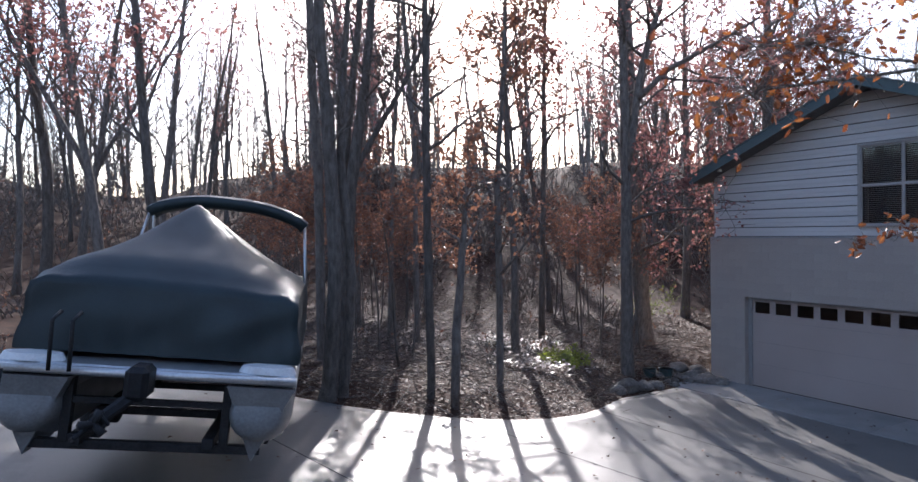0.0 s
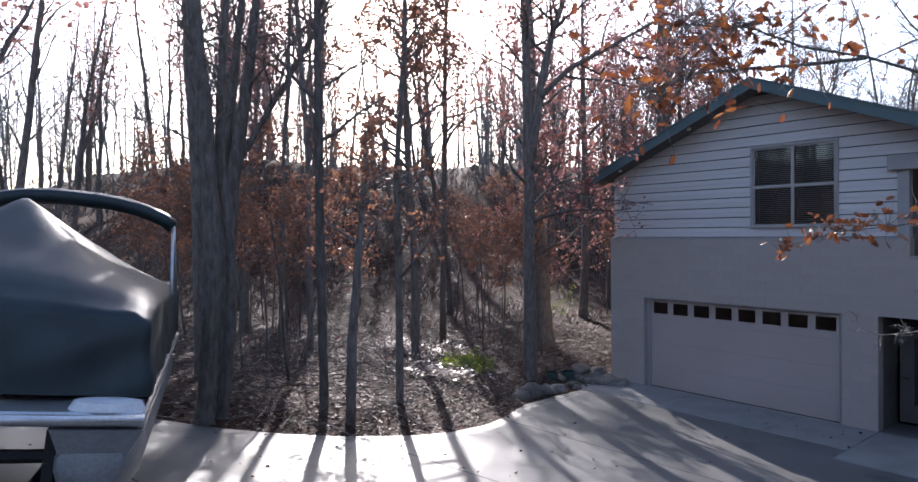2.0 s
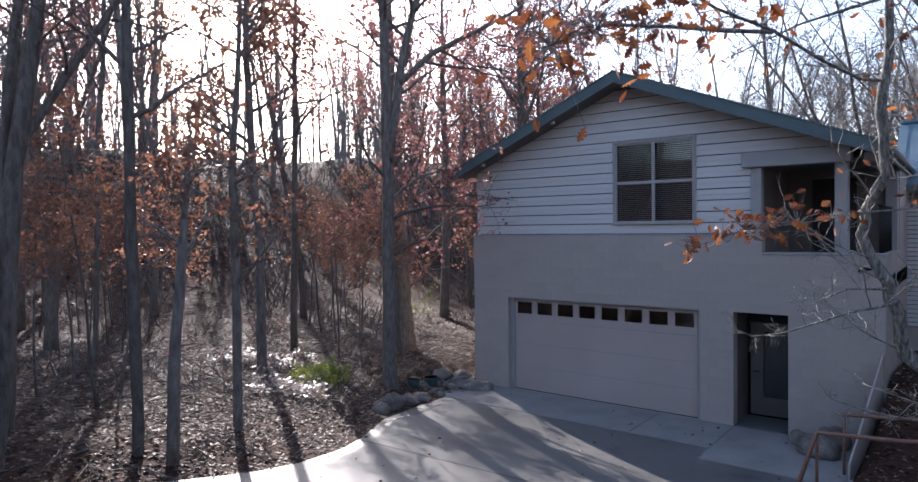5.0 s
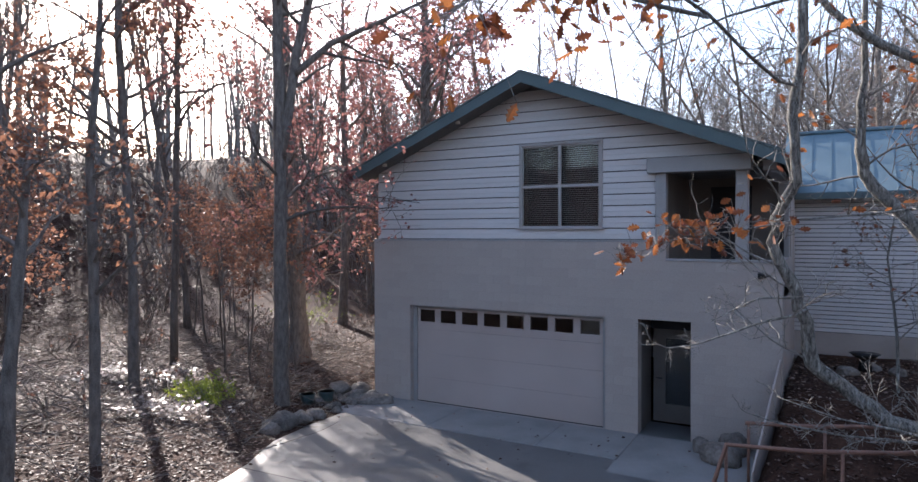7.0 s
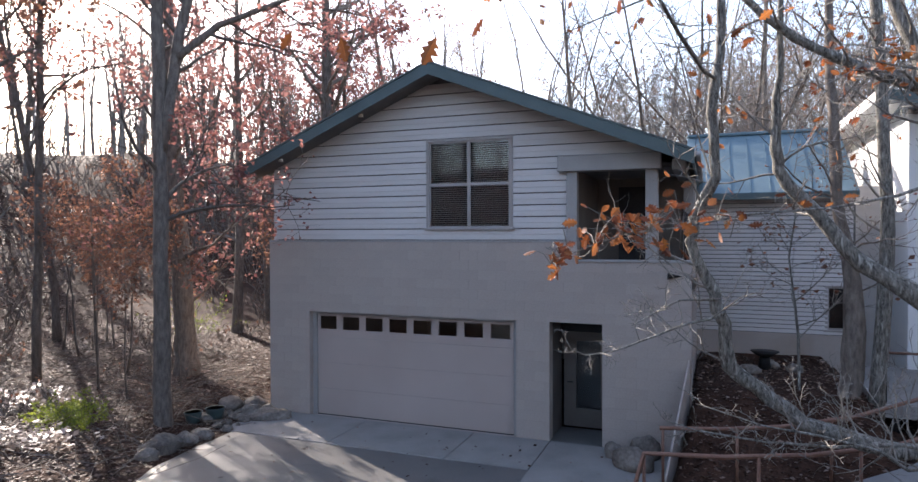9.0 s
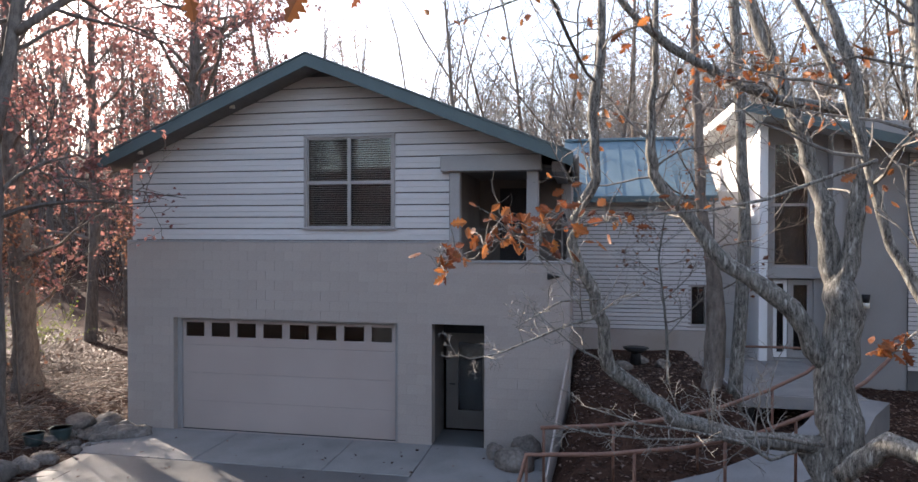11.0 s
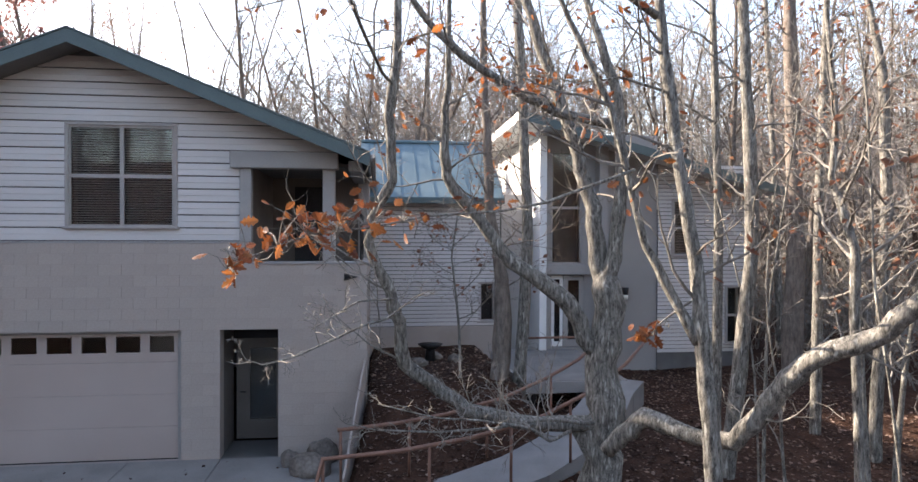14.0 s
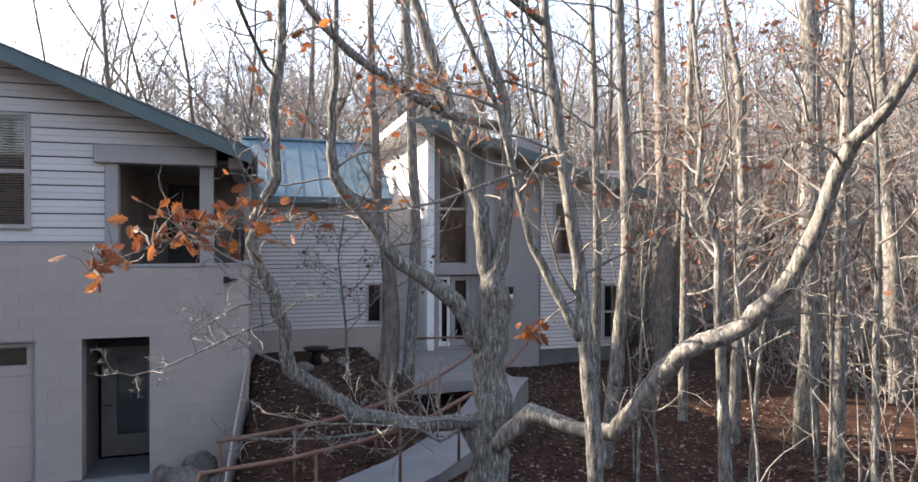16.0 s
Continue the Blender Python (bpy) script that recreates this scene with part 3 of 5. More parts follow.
for i in range(9):
    x = 8.2 + i * 0.46
    part("seam", box(bmesh.new(), x - 0.012, 0, -0.01, x + 0.012, 3.3, 0.012), M_ROOF, conn).matrix_basis = Matrix.Translation((0, CY - 0.45, 5.22)) @ pose(0, 0, 0, math.degrees(math.atan2(1.83, 2.75)), 0, 0)
boxp("ridge_cap", M_ROOF, conn, (8.0, CY + 2.2, 7.03, 11.95, CY + 2.4, 7.12), 0.02)
boxp("fascia", M_GREEN, conn, (8.2, CY - 0.48, 5.05, 11.95, CY - 0.45, 5.2))
boxp("back_wall", M_PANEL, conn, (8.3, CY + 4.5, -0.3, 11.95, CY + 4.7, 6.9))

# main house with the entrance
TY = 5.0
main = thing("main_house", "two-storey house of grey panels and siding with an entrance", "house")
TW, TD, SW, LW = (13.26, 3.42, 14.1, 6.5), (13.26, 1.1, 14.2, 3.1), (16.75, 3.66, 17.3, 5.18), (18.35, 1.15, 18.85, 2.75)
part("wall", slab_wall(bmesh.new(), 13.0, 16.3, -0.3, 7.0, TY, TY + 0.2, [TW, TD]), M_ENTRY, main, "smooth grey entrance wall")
side = part("wall", slab_wall(bmesh.new(), 16.3, 19.0, -0.3, 6.2, TY - 0.05, TY + 0.2, [SW, LW]), M_GAP_SHADE, main)
boards(side, 16.3, 19.0, 0.9, 6.2, TY - 0.052, [SW, LW], 0.02, 0.11, False)
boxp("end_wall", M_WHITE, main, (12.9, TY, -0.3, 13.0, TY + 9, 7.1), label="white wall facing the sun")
boxp("end_wall", M_SIDING, main, (18.8, TY + 0.2, -0.3, 19.0, TY + 9, 6.0))
boxp("back_wall", M_PANEL, main, (13.0, TY + 8.8, -0.3, 18.8, TY + 9, 6.8))
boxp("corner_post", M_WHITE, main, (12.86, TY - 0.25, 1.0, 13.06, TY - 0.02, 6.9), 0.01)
boxp("band", M_TRIM, main, (12.9, TY - 0.12, 3.12, 14.6, TY, 3.4), 0.01)
window(main, *TW, TY + 0.04, 1, 2, blinds=False)
window(main, *SW, TY - 0.09, 1, 2, blinds=True)
window(main, *LW, TY - 0.09, 1, 2, blinds=False)
boxp("niche", M_ENTRY, main, (14.5, TY - 0.35, 1.0, 14.75, TY, 6.9), 0.01)
frontdoor = new("front_door")
frontdoor.parent = main
part("door_leaf", slab_wall(bmesh.new(), 13.62, 14.2, 1.12, 3.08, TY + 0.06, TY + 0.1, [(13.75, 1.3, 14.07, 2.95)]), M_TRIM, frontdoor)
part("sidelight", slab_wall(bmesh.new(), 13.28, 13.6, 1.12, 3.08, TY + 0.06, TY + 0.1, [(13.36, 1.25, 13.52, 2.98)]), M_WHITE, frontdoor)
for d in ((13.75, 1.3, 14.07, 2.95), (13.36, 1.25, 13.52, 2.98)):
    boxp("pane", M_GLASS, frontdoor, (d[0], TY + 0.075, d[1], d[2], TY + 0.08, d[3])).visible_shadow = False
boxp("room_shade_sheet", M_DARK, frontdoor, (13.2, TY + 0.5, 1.0, 14.3, TY + 0.52, 3.2))
roof_slope("roof_plane", 12.2, 7.42, 19.6, 5.5, TY - 1.0, TY + 9.5, 0.1, M_SHINGLE, main)
roof_slope("fascia", 12.2, 7.40, 19.6, 5.48, TY - 1.03, TY - 1.0, 0.22, M_GREEN, main)
roof_slope("soffit", 12.2, 7.3, 19.6, 5.38, TY - 1.0, TY + 9.0, 0.03, M_WHITE, main)
boxp("verge_board", M_WHITE, main, (12.16, TY - 1.03, 7.2, 12.2, TY + 9.5, 7.44))
lamp = new("wall_lamp")
lamp.parent = main
tube_part("housing", M_STEEL, lamp, [(15.35, TY - 0.1, 2.55), (15.35, TY - 0.1, 2.75)], [0.07, 0.1])
tube_part("glass_shade", M_LAMPGLASS, lamp, [(15.35, TY - 0.1, 2.42), (15.35, TY - 0.1, 2.55)], [0.09, 0.08])
boxp("bracket", M_STEEL, lamp, (15.31, TY - 0.1, 2.6, 15.39, TY, 2.68))

# deck and railings
deck = thing("deck", "grey entrance deck with a metal railing", "deck")
for i in range(25):
    y = 1.1 + i * 0.152
    boxp("plank", M_DECK, deck, (11.6, y, 1.03, 13.9, y + 0.146, 1.07))
boxp("rim_board", M_TRIM, deck, (11.6, 1.06, 0.82, 13.9, 1.1, 1.06))
boxp("rim_board", M_TRIM, deck, (11.56, 1.06, 0.82, 11.6, 4.9, 1.06))
for x in (11.8, 12.8, 13.7):
    boxp("post", M_STEEL, deck, (x, 1.2, 0.2, x + 0.1, 1.3, 1.03))
for x in (11.65, 13.55):
    tube_part("rail_post", M_STEEL, deck, [(x, 1.14, 1.05), (x, 1.14, 2.0)], 0.022)
tube_part("handrail", M_RAIL, deck, [(11.6, 1.14, 2.0), (13.55, 1.14, 2.0)], 0.025)
walkway = thing("walkway", "curved pale concrete path climbing to the deck", "path", kind="structure")
WP = [(7.9, -3.2, 0.16), (8.8, -3.15, 0.3), (9.8, -2.95, 0.45), (10.8, -2.5, 0.58), (11.8, -1.7, 0.72), (12.7, -0.6, 0.9), (13.3, 0.4, 1.0), (13.9, 1.2, 1.05)]
for i in range(len(WP) - 1):
    p, q = Vector(WP[i]), Vector(WP[i + 1])
    a0 = (Vector(WP[min(i + 1, len(WP) - 1)]) - Vector(WP[max(i - 1, 0)])).cross((0, 0, 1)).normalized() * (0.62 - 0.03 * i)
    a1 = (Vector(WP[min(i + 2, len(WP) - 1)]) - Vector(WP[i])).cross((0, 0, 1)).normalized() * (0.59 - 0.03 * i)
    top = [p + a0, p - a0, q - a1 * 0.99, q + a1 * 0.99]
    low = [v - Vector((0, 0, 0.5)) for v in top]
    mesh_ob("slab", [tuple(v) for v in top + low], [(0, 1, 2, 3), (7, 6, 5, 4), (0, 4, 5, 1), (1, 5, 6, 2), (2, 6, 7, 3), (3, 7, 4, 0)], M_PATH, walkway)


def railing(name, pts, posts, label):
    r = thing(name, label, "railing", group="walkway railings")
    tube_part("handrail", M_RAIL, r, pts, 0.032)
    for p in posts:
        tube_part("post", M_RAIL, r, [(p[0], p[1], p[2] - 0.95), p], 0.022)
    return r


railing("railing", [(7.9, -2.45, 1.22), (8.8, -2.35, 1.27), (9.6, -2.15, 1.33), (10.6, -1.8, 1.48), (11.5, -1.2, 1.66), (12.3, -0.5, 1.84), (13.0, 0.5, 1.98)], [(7.95, -2.45, 1.22), (9.0, -2.33, 1.28), (10.3, -1.92, 1.42), (11.6, -1.12, 1.68), (12.8, 0.2, 1.95)], "brown metal handrail on the uphill side of the path")
railing("railing", [(7.55, -4.3, 0.35), (7.8, -3.9, 1.28), (8.8, -3.85, 1.33), (9.8, -3.62, 1.4), (10.8, -3.2, 1.5), (11.9, -2.3, 1.65), (13.0, -1.1, 1.85), (14.0, 0.4, 2.0)], [(7.8, -3.9, 1.28), (9.2, -3.78, 1.35), (10.4, -3.4, 1.46), (11.5, -2.65, 1.6), (12.6, -1.55, 1.78)], "brown metal handrail bent down to the driveway")

# sawn joints across the driveway
for k in range(3):
    V, F = [], []
    for i in range(25):
        u = i / 24
        x, y = (0.6 + k * 0.3) + u * (7.0 - k * 0.6), -6.2 - k * 3.7 + u * (1.3 if k else 0.4)
        for w in (-0.009, 0.009):
            V.append((x, y + w, ramp_z(y) + 0.0335))
    F = [(2 * i, 2 * i + 2, 2 * i + 3, 2 * i + 1) for i in range(24)]
    tagged(mesh_ob("joint_strip", V, F, M_DARK), "dark sealed joint across the driveway", "joint", kind="structure")

# ---- trees ----
def wander(p, d, length, r0, r1, n, bend, rng, lift=0.0):
    """Points and radii of a wandering branch."""
    pts, rad = [tuple(p)], [r0]
    p, d = Vector(p), Vector(d).normalized()
    for i in range(n):
        d = (d + Vector((rng.gauss(0, bend), rng.gauss(0, bend), rng.gauss(0, bend) + lift))).normalized()
        p = p + d * (length / n)
        pts.append(tuple(p))
        rad.append(r0 + (r1 - r0) * (i + 1) / n)
    return pts, rad


def along(pts, rad, f):
    s = f * (len(pts) - 1)
    i = min(int(s), len(pts) - 2)
    u = s - i
    a, b = Vector(pts[i]), Vector(pts[i + 1])
    return a.lerp(b, u), (b - a).normalized(), rad[i] + (rad[i + 1] - rad[i]) * u


def sideways(d, rng, spread, up):
    o = d.orthogonal().normalized()
    o.rotate(Matrix.Rotation(rng.random() * 6.283, 3, d))
    return (d * (1 - spread) + o * spread + Vector((0, 0, up))).normalized()


def leaf(V, F, p, s, rng):
    """A leaf: two folded halves with a point."""
    a = Vector((rng.gauss(0, 1), rng.gauss(0, 1), rng.gauss(0, 0.7) - 0.4)).normalized()
    b = a.orthogonal().normalized()
    b.rotate(Matrix.Rotation(rng.random() * 6.283, 3, a))
    c = a.cross(b) * (s * 0.22)
    p = Vector(p)
    k = len(V)
    for q in (p, p + a * s * 0.45 + b * s * 0.34 + c, p + a * s, p + a * s * 0.45 - b * s * 0.34 + c):
        V.append(tuple(q))
    F.append((k, k + 1, k + 2))
    F.append((k, k + 2, k + 3))


def oak_leaf_mesh(V, F, p, s, rng):
    """A lobed oak leaf, curled, hanging from p."""
    a = Vector((rng.gauss(0, 0.8), rng.gauss(0, 0.8), -0.5 + rng.gauss(0, 0.5))).normalized()
    b = a.orthogonal().normalized()
    b.rotate(Matrix.Rotation(rng.random() * 6.283, 3, a))
    c = a.cross(b)
    prof = [(0.0, 0.02), (0.16, 0.10), (0.26, 0.26), (0.36, 0.13), (0.48, 0.36), (0.6, 0.15), (0.72, 0.28), (0.82, 0.13), (0.92, 0.12), (1.0, 0.0)]
    curl = rng.uniform(0.1, 0.6)
    k = len(V)
    p = Vector(p)
    for u, w in prof:
        mid = p + a * (u * s) + c * (curl * s * u * u * 0.6)
        for sg in (-1, 0, 1):
            V.append(tuple(mid + b * (sg * w * s) + c * (abs(sg) * w * s * curl)))
    for i in range(len(prof) - 1):
        q = k + i * 3
        F.append((q, q + 1, q + 4, q + 3))
        F.append((q + 1, q + 2, q + 5, q + 4))


def branches(SV, SF, TV, TF, tips, pts, rad, rng, n, f0, length, levels=(5, 4), up=0.25, twig_r=0.006, spread=0.75, slim=1.0):
    """Limbs from a stem, branches from the limbs and twigs from those."""
    if not n:
        return
    for i in range(n):
        f = f0 + (1 - f0) * (i + rng.random()) / n
        p, d, r = along(pts, rad, min(f, 0.995))
        L = length * (1.15 - 0.6 * f) * rng.uniform(0.6, 1.2) * min(1.0, 0.25 + 18 * r)
        lp, lr = wander(p, sideways(d, rng, spread, up), L, min(r * 0.55, (0.02 + L * 0.014) * slim), 0.009 * slim, 6, 0.16, rng, 0.05)
        tube(TV, TF, lp, lr, 5, False)
        for j in range(levels[0]):
            q, e, s = along(lp, lr, 0.25 + 0.75 * (j + rng.random()) / levels[0] * 0.99)
            bp, br = wander(q, sideways(e, rng, 0.6, 0.12), L * rng.uniform(0.25, 0.5), min(s * 0.7, 0.016 * slim), twig_r, 4, 0.2, rng, 0.04)
            tube(TV, TF, bp, br, 3, False)
            tips.append(bp[-1])
            for k in range(levels[1]):
                t, g, u = along(bp, br, 0.2 + 0.79 * (k + rng.random()) / levels[1])
                wp, wr = wander(t, sideways(g, rng, 0.6, 0.08), L * rng.uniform(0.1, 0.24), min(u, twig_r * 1.3), twig_r * 0.5, 3, 0.22, rng, 0.03)
                tube(TV, TF, wp, wr, 3, False)
                tips += [wp[1], wp[2], wp[3]]


def finish_tree(name, label, SV, SF, TV, TF, tips, rng, bark, leaves=None, n_leaf=0, size=0.09, low=None, group="woodland trees", m=None, twig=None, lobed=False):
    t = thing(name, label, "tree", m, group)
    mesh_ob("trunk", SV, SF, bark, t, "", True)
    if TV:
        tagged(mesh_ob("crown", TV, TF, twig or (M_TWIG_PALE if bark is M_BARK_OAK else M_BARK), t, "bare branches and fine twigs"), kind="stuff")
    if leaves and tips:
        LV, LF = [], []
        for i in range(n_leaf):
            p = Vector(rng.choice(tips)) + Vector((rng.gauss(0, 0.06), rng.gauss(0, 0.06), rng.gauss(0, 0.06)))
            if low is None or low[0] < p.z < low[1]:
                (oak_leaf_mesh if lobed else leaf)(LV, LF, p, size * rng.uniform(0.6, 1.3), rng)
        tagged(mesh_ob("foliage", LV, LF, leaves, t, "clinging dry autumn leaves"), kind="stuff")
    return t


def template(kind, seed):
    """A woodland tree at the origin; kinds: bare, red, brown, sapling."""
    rng = random.Random(seed)
    SV, SF, TV, TF, tips = [], [], [], [], []
    if kind == "sapling":
        h, r = rng.uniform(4.9, 6.2), rng.uniform(0.028, 0.045)
        pts, rad = wander((0, 0, -0.2), (rng.gauss(0, .08), rng.gauss(0, .08), 1), h, r, 0.008, 8, 0.06, rng, 0.05)
        tube(SV, SF, pts, rad, 6)
        branches(SV, SF, TV, TF, tips, pts, rad, rng, 13, 0.6, 3.4, (5, 3), -0.08, 0.004, 0.97)
        return finish_tree("sapling", "young beech holding copper-brown leaves", SV, SF, TV, TF, tips, rng, M_BARK, M_LEAF_BROWN, 780, 0.095, group="saplings")
    if kind == "fan":
        pts, rad = wander((0, 0, -0.3), (0, 0, 1), 3.2, 0.17, 0.13, 4, 0.04, rng)
        tube(SV, SF, pts, rad, 8)
        for i in range(6):
            a = i * 1.05 + rng.random()
            fp, fr = wander(along(pts, rad, 0.75 + 0.04 * i)[0], (math.cos(a) * 0.5, math.sin(a) * 0.5, 1), rng.uniform(7, 10), 0.055, 0.012, 9, 0.10, rng, 0.02)
            tube(SV, SF, fp, fr, 6)
            branches(SV, SF, TV, TF, tips, fp, fr, rng, 13, 0.15, 2.8, (5, 5), 0.3, 0.005, 0.75, 0.6)
        return finish_tree("tree", "bare tree with a wide fan of branches", SV, SF, TV, TF, tips, rng, M_BARK, M_LEAF_BROWN, 60, 0.1, twig=M_TWIG)
    h, r = rng.uniform(13, 17), rng.uniform(0.11, 0.2)
    pts, rad = wander((0, 0, -0.3), (rng.gauss(0, .05), rng.gauss(0, .05), 1), h, r, 0.03, 14, 0.045, rng, 0.04)
    rad[0] *= 1.45
    tube(SV, SF, pts, rad, 8)
    if rng.random() < 0.5:
        p, d, q = along(pts, rad, rng.uniform(0.2, 0.45))
        fp, fr = wander(p, sideways(d, rng, 0.28, 0.3), h * 0.6, q * 0.7, 0.03, 10, 0.06, rng, 0.05)
        tube(SV, SF, fp, fr, 7)
        branches(SV, SF, TV, TF, tips, fp, fr, rng, 11, 0.2, 3.4, (5, 4), 0.5, 0.005, 0.6, 0.65)
    branches(SV, SF, TV, TF, tips, pts, rad, rng, 19, 0.3, 3.9, (5, 4), 0.5, 0.005, 0.62, 0.6)
    if kind == "bare":
        return finish_tree("tree", "leafless woodland tree with a slender grey trunk", SV, SF, TV, TF, tips, rng, M_BARK, M_LEAF_BROWN, 130, 0.10)
    if kind == "red":
        return finish_tree("tree", "woodland oak holding dull red leaves", SV, SF, TV, TF, tips, rng, M_BARK, M_LEAF_RED, 1700, 0.15)
    return finish_tree("tree", "woodland tree with sparse brown leaves", SV, SF, TV, TF, tips, rng, M_BARK, M_LEAF_BROWN, 1100, 0.13)


def stem_tree(name, label, stems, seed, bark=M_BARK, leaves=None, n_leaf=0, size=0.1, limbs=9, reach=2.6, f0=0.35, group="woodland trees", levels=(5, 4), sides=10, root=True, low=None, twig=None, refine=3, knots=0.05, twig_r=0.006, slim=1.0, lobed=False):
    """A tree along given stems of (x, y, z, radius)."""
    rng = random.Random(seed)
    SV, SF, TV, TF, tips = [], [], [], [], []
    for s, st in enumerate(stems):
        pts, rad = [], []
        for i in range(len(st) - 1):
            for j in range(refine):
                u = j / refine
                a, b = st[i], st[i + 1]
                wob = knots * a[3] * 2
                pts.append(tuple(a[k] + (b[k] - a[k]) * u + (rng.gauss(0, wob) if j else 0) for k in range(3)))
                rad.append((a[3] + (b[3] - a[3]) * u) * rng.uniform(0.91, 1.09))
        pts.append(st[-1][:3])
        rad.append(st[-1][3])
        if root and s == 0:
            g = ground(pts[0][0], pts[0][1])
            if pts[0][2] > g - 0.1:
                pts.insert(0, (pts[0][0], pts[0][1], g - 0.25))
                rad.insert(0, rad[0] * 1.25)
        tube(SV, SF, pts, rad, sides)
        branches(SV, SF, TV, TF, tips, pts, rad, rng, limbs if not isinstance(limbs, list) else limbs[s], f0 if not isinstance(f0, list) else f0[s], reach, levels, 0.2, twig_r, 0.75, slim)
    return finish_tree(name, label, SV, SF, TV, TF, tips, rng, bark, leaves, n_leaf, size, low, group, twig=twig, lobed=lobed)


A1 = [(-0.39, -11.74, 1.0, 0.168), (-0.37, -11.68, 1.57, 0.148), (-0.36, -11.63, 2.46, 0.143), (-0.34, -11.57, 3.35, 0.138), (-0.34, -11.58, 4.24, 0.138), (-0.35, -11.62, 5.13, 0.133), (-0.37, -11.67, 6.46, 0.124), (-0.41, -11.78, 7.76, 0.104), (-0.45, -11.9, 13.5, 0.04)]
A2 = [(-0.5, -11.43, 0.97, 0.121), (-0.48, -11.36, 1.49, 0.101), (-0.45, -11.28, 2.4, 0.096), (-0.43, -11.22, 3.32, 0.091), (-0.44, -11.25, 4.06, 0.091), (-0.46, -11.32, 4.79, 0.086), (-0.48, -11.38, 5.61, 0.081), (-0.48, -11.36, 6.52, 0.075), (-0.45, -11.27, 7.9, 0.06), (-0.3, -11.0, 12.5, 0.025)]
stem_tree("tree", "dark twin-stemmed tree at the edge of the driveway", [A1, A2], 5, limbs=[6, 5], f0=0.62, slim=0.6, knots=0.03)
A3 = [(-1.89, -10.85, 0.9, 0.17), (-1.89, -10.85, 1.55, 0.142), (-1.86, -10.78, 3.69, 0.136), (-1.82, -10.66, 5.26, 0.125), (-1.73, -10.44, 6.85, 0.113), (-1.69, -10.34, 7.65, 0.101), (-1.65, -10.24, 8.67, 0.083), (-1.5, -10.0, 13.0, 0.03)]
A4 = [(-1.95, -10.8, 2.6, 0.09), (-2.06, -10.74, 3.6, 0.09), (-2.06, -10.74, 5.16, 0.09), (-2.02, -10.63, 6.53, 0.084), (-1.98, -10.51, 7.68, 0.078), (-1.93, -10.39, 8.83, 0.072), (-1.85, -10.2, 12.5, 0.03)]
A5 = [(-1.81, -10.63, 5.5, 0.075), (-1.68, -10.3, 6.12, 0.065), (-1.57, -10.04, 6.64, 0.059), (-1.42, -9.71, 7.23, 0.053), (-1.25, -9.37, 7.94, 0.047), (-1.09, -9.07, 8.65, 0.03), (-0.9, -8.7, 9.6, 0.012)]
stem_tree("tree", "forked bare tree with a long leaning limb", [A3, A4, A5], 6, limbs=[6, 5, 6], f0=[0.6, 0.55, 0.3], slim=0.6, knots=0.03)
for i, (label, st) in enumerate((
        ("slender dark tree behind the twin stems", [(-3.25, -10.83, 0.6, 0.14), (-3.26, -10.85, 1.82, 0.117), (-3.27, -10.88, 5.47, 0.111), (-3.29, -10.93, 6.68, 0.104), (-3.31, -10.99, 7.89, 0.098), (-3.31, -11.01, 9.09, 0.091), (-3.3, -11.1, 14.0, 0.03)]),
        ("thin straight tree deeper in the wood", [(-7.7, -7.1, 0.7, 0.08), (-7.69, -7.07, 2.16, 0.072), (-7.63, -6.95, 6.86, 0.063), (-7.57, -6.82, 8.61, 0.063), (-7.5, -6.7, 14, 0.03)]),
        ("thin leaning tree deeper in the wood", [(-6.42, -6.75, 0.6, 0.095), (-6.43, -6.77, 2.24, 0.085), (-6.44, -6.79, 6.58, 0.077), (-6.5, -6.91, 8.9, 0.077), (-6.56, -7.03, 10.87, 0.068), (-6.6, -7.1, 15, 0.03)]))):
    stem_tree("tree", label, [st], 70 + i, limbs=8, f0=0.5, slim=0.6, knots=0.03)
C = [(0.06, -9.8, 1.04, 0.088), (0.05, -9.8, 2.33, 0.088), (0.04, -9.83, 4.23, 0.082), (0.04, -9.84, 6.11, 0.075), (0.04, -9.83, 7.99, 0.068), (0.03, -9.84, 9.39, 0.051), (0.1, -9.8, 14, 0.020)]
stem_tree("tree", "straight bare tree at the edge of the driveway", [C], 7, limbs=13, f0=0.5)
D = [(0.53, -9.54, 0.78, 0.097), (0.55, -9.50, 2.35, 0.087), (0.61, -9.40, 3.75, 0.073), (0.64, -9.35, 4.50, 0.049), (0.68, -9.27, 5.63, 0.029)]
stem_tree("tree", "small tree with copper leaves beside the driveway", [D], 8, leaves=M_LEAF_BROWN, n_leaf=500, limbs=8, reach=1.6, f0=0.5)
E_ = [(-0.26, -7.96, 0.40, 0.083), (-0.26, -7.95, 2.04, 0.077), (-0.26, -7.95, 3.67, 0.072), (-0.28, -7.98, 5.30, 0.061), (-0.21, -7.88, 6.92, 0.044), (-0.17, -7.82, 8.54, 0.028)]
stem_tree("tree", "slender tree with copper leaves beside the driveway", [E_], 9, leaves=M_LEAF_BROWN, n_leaf=700, limbs=12, reach=2.0, f0=0.35)
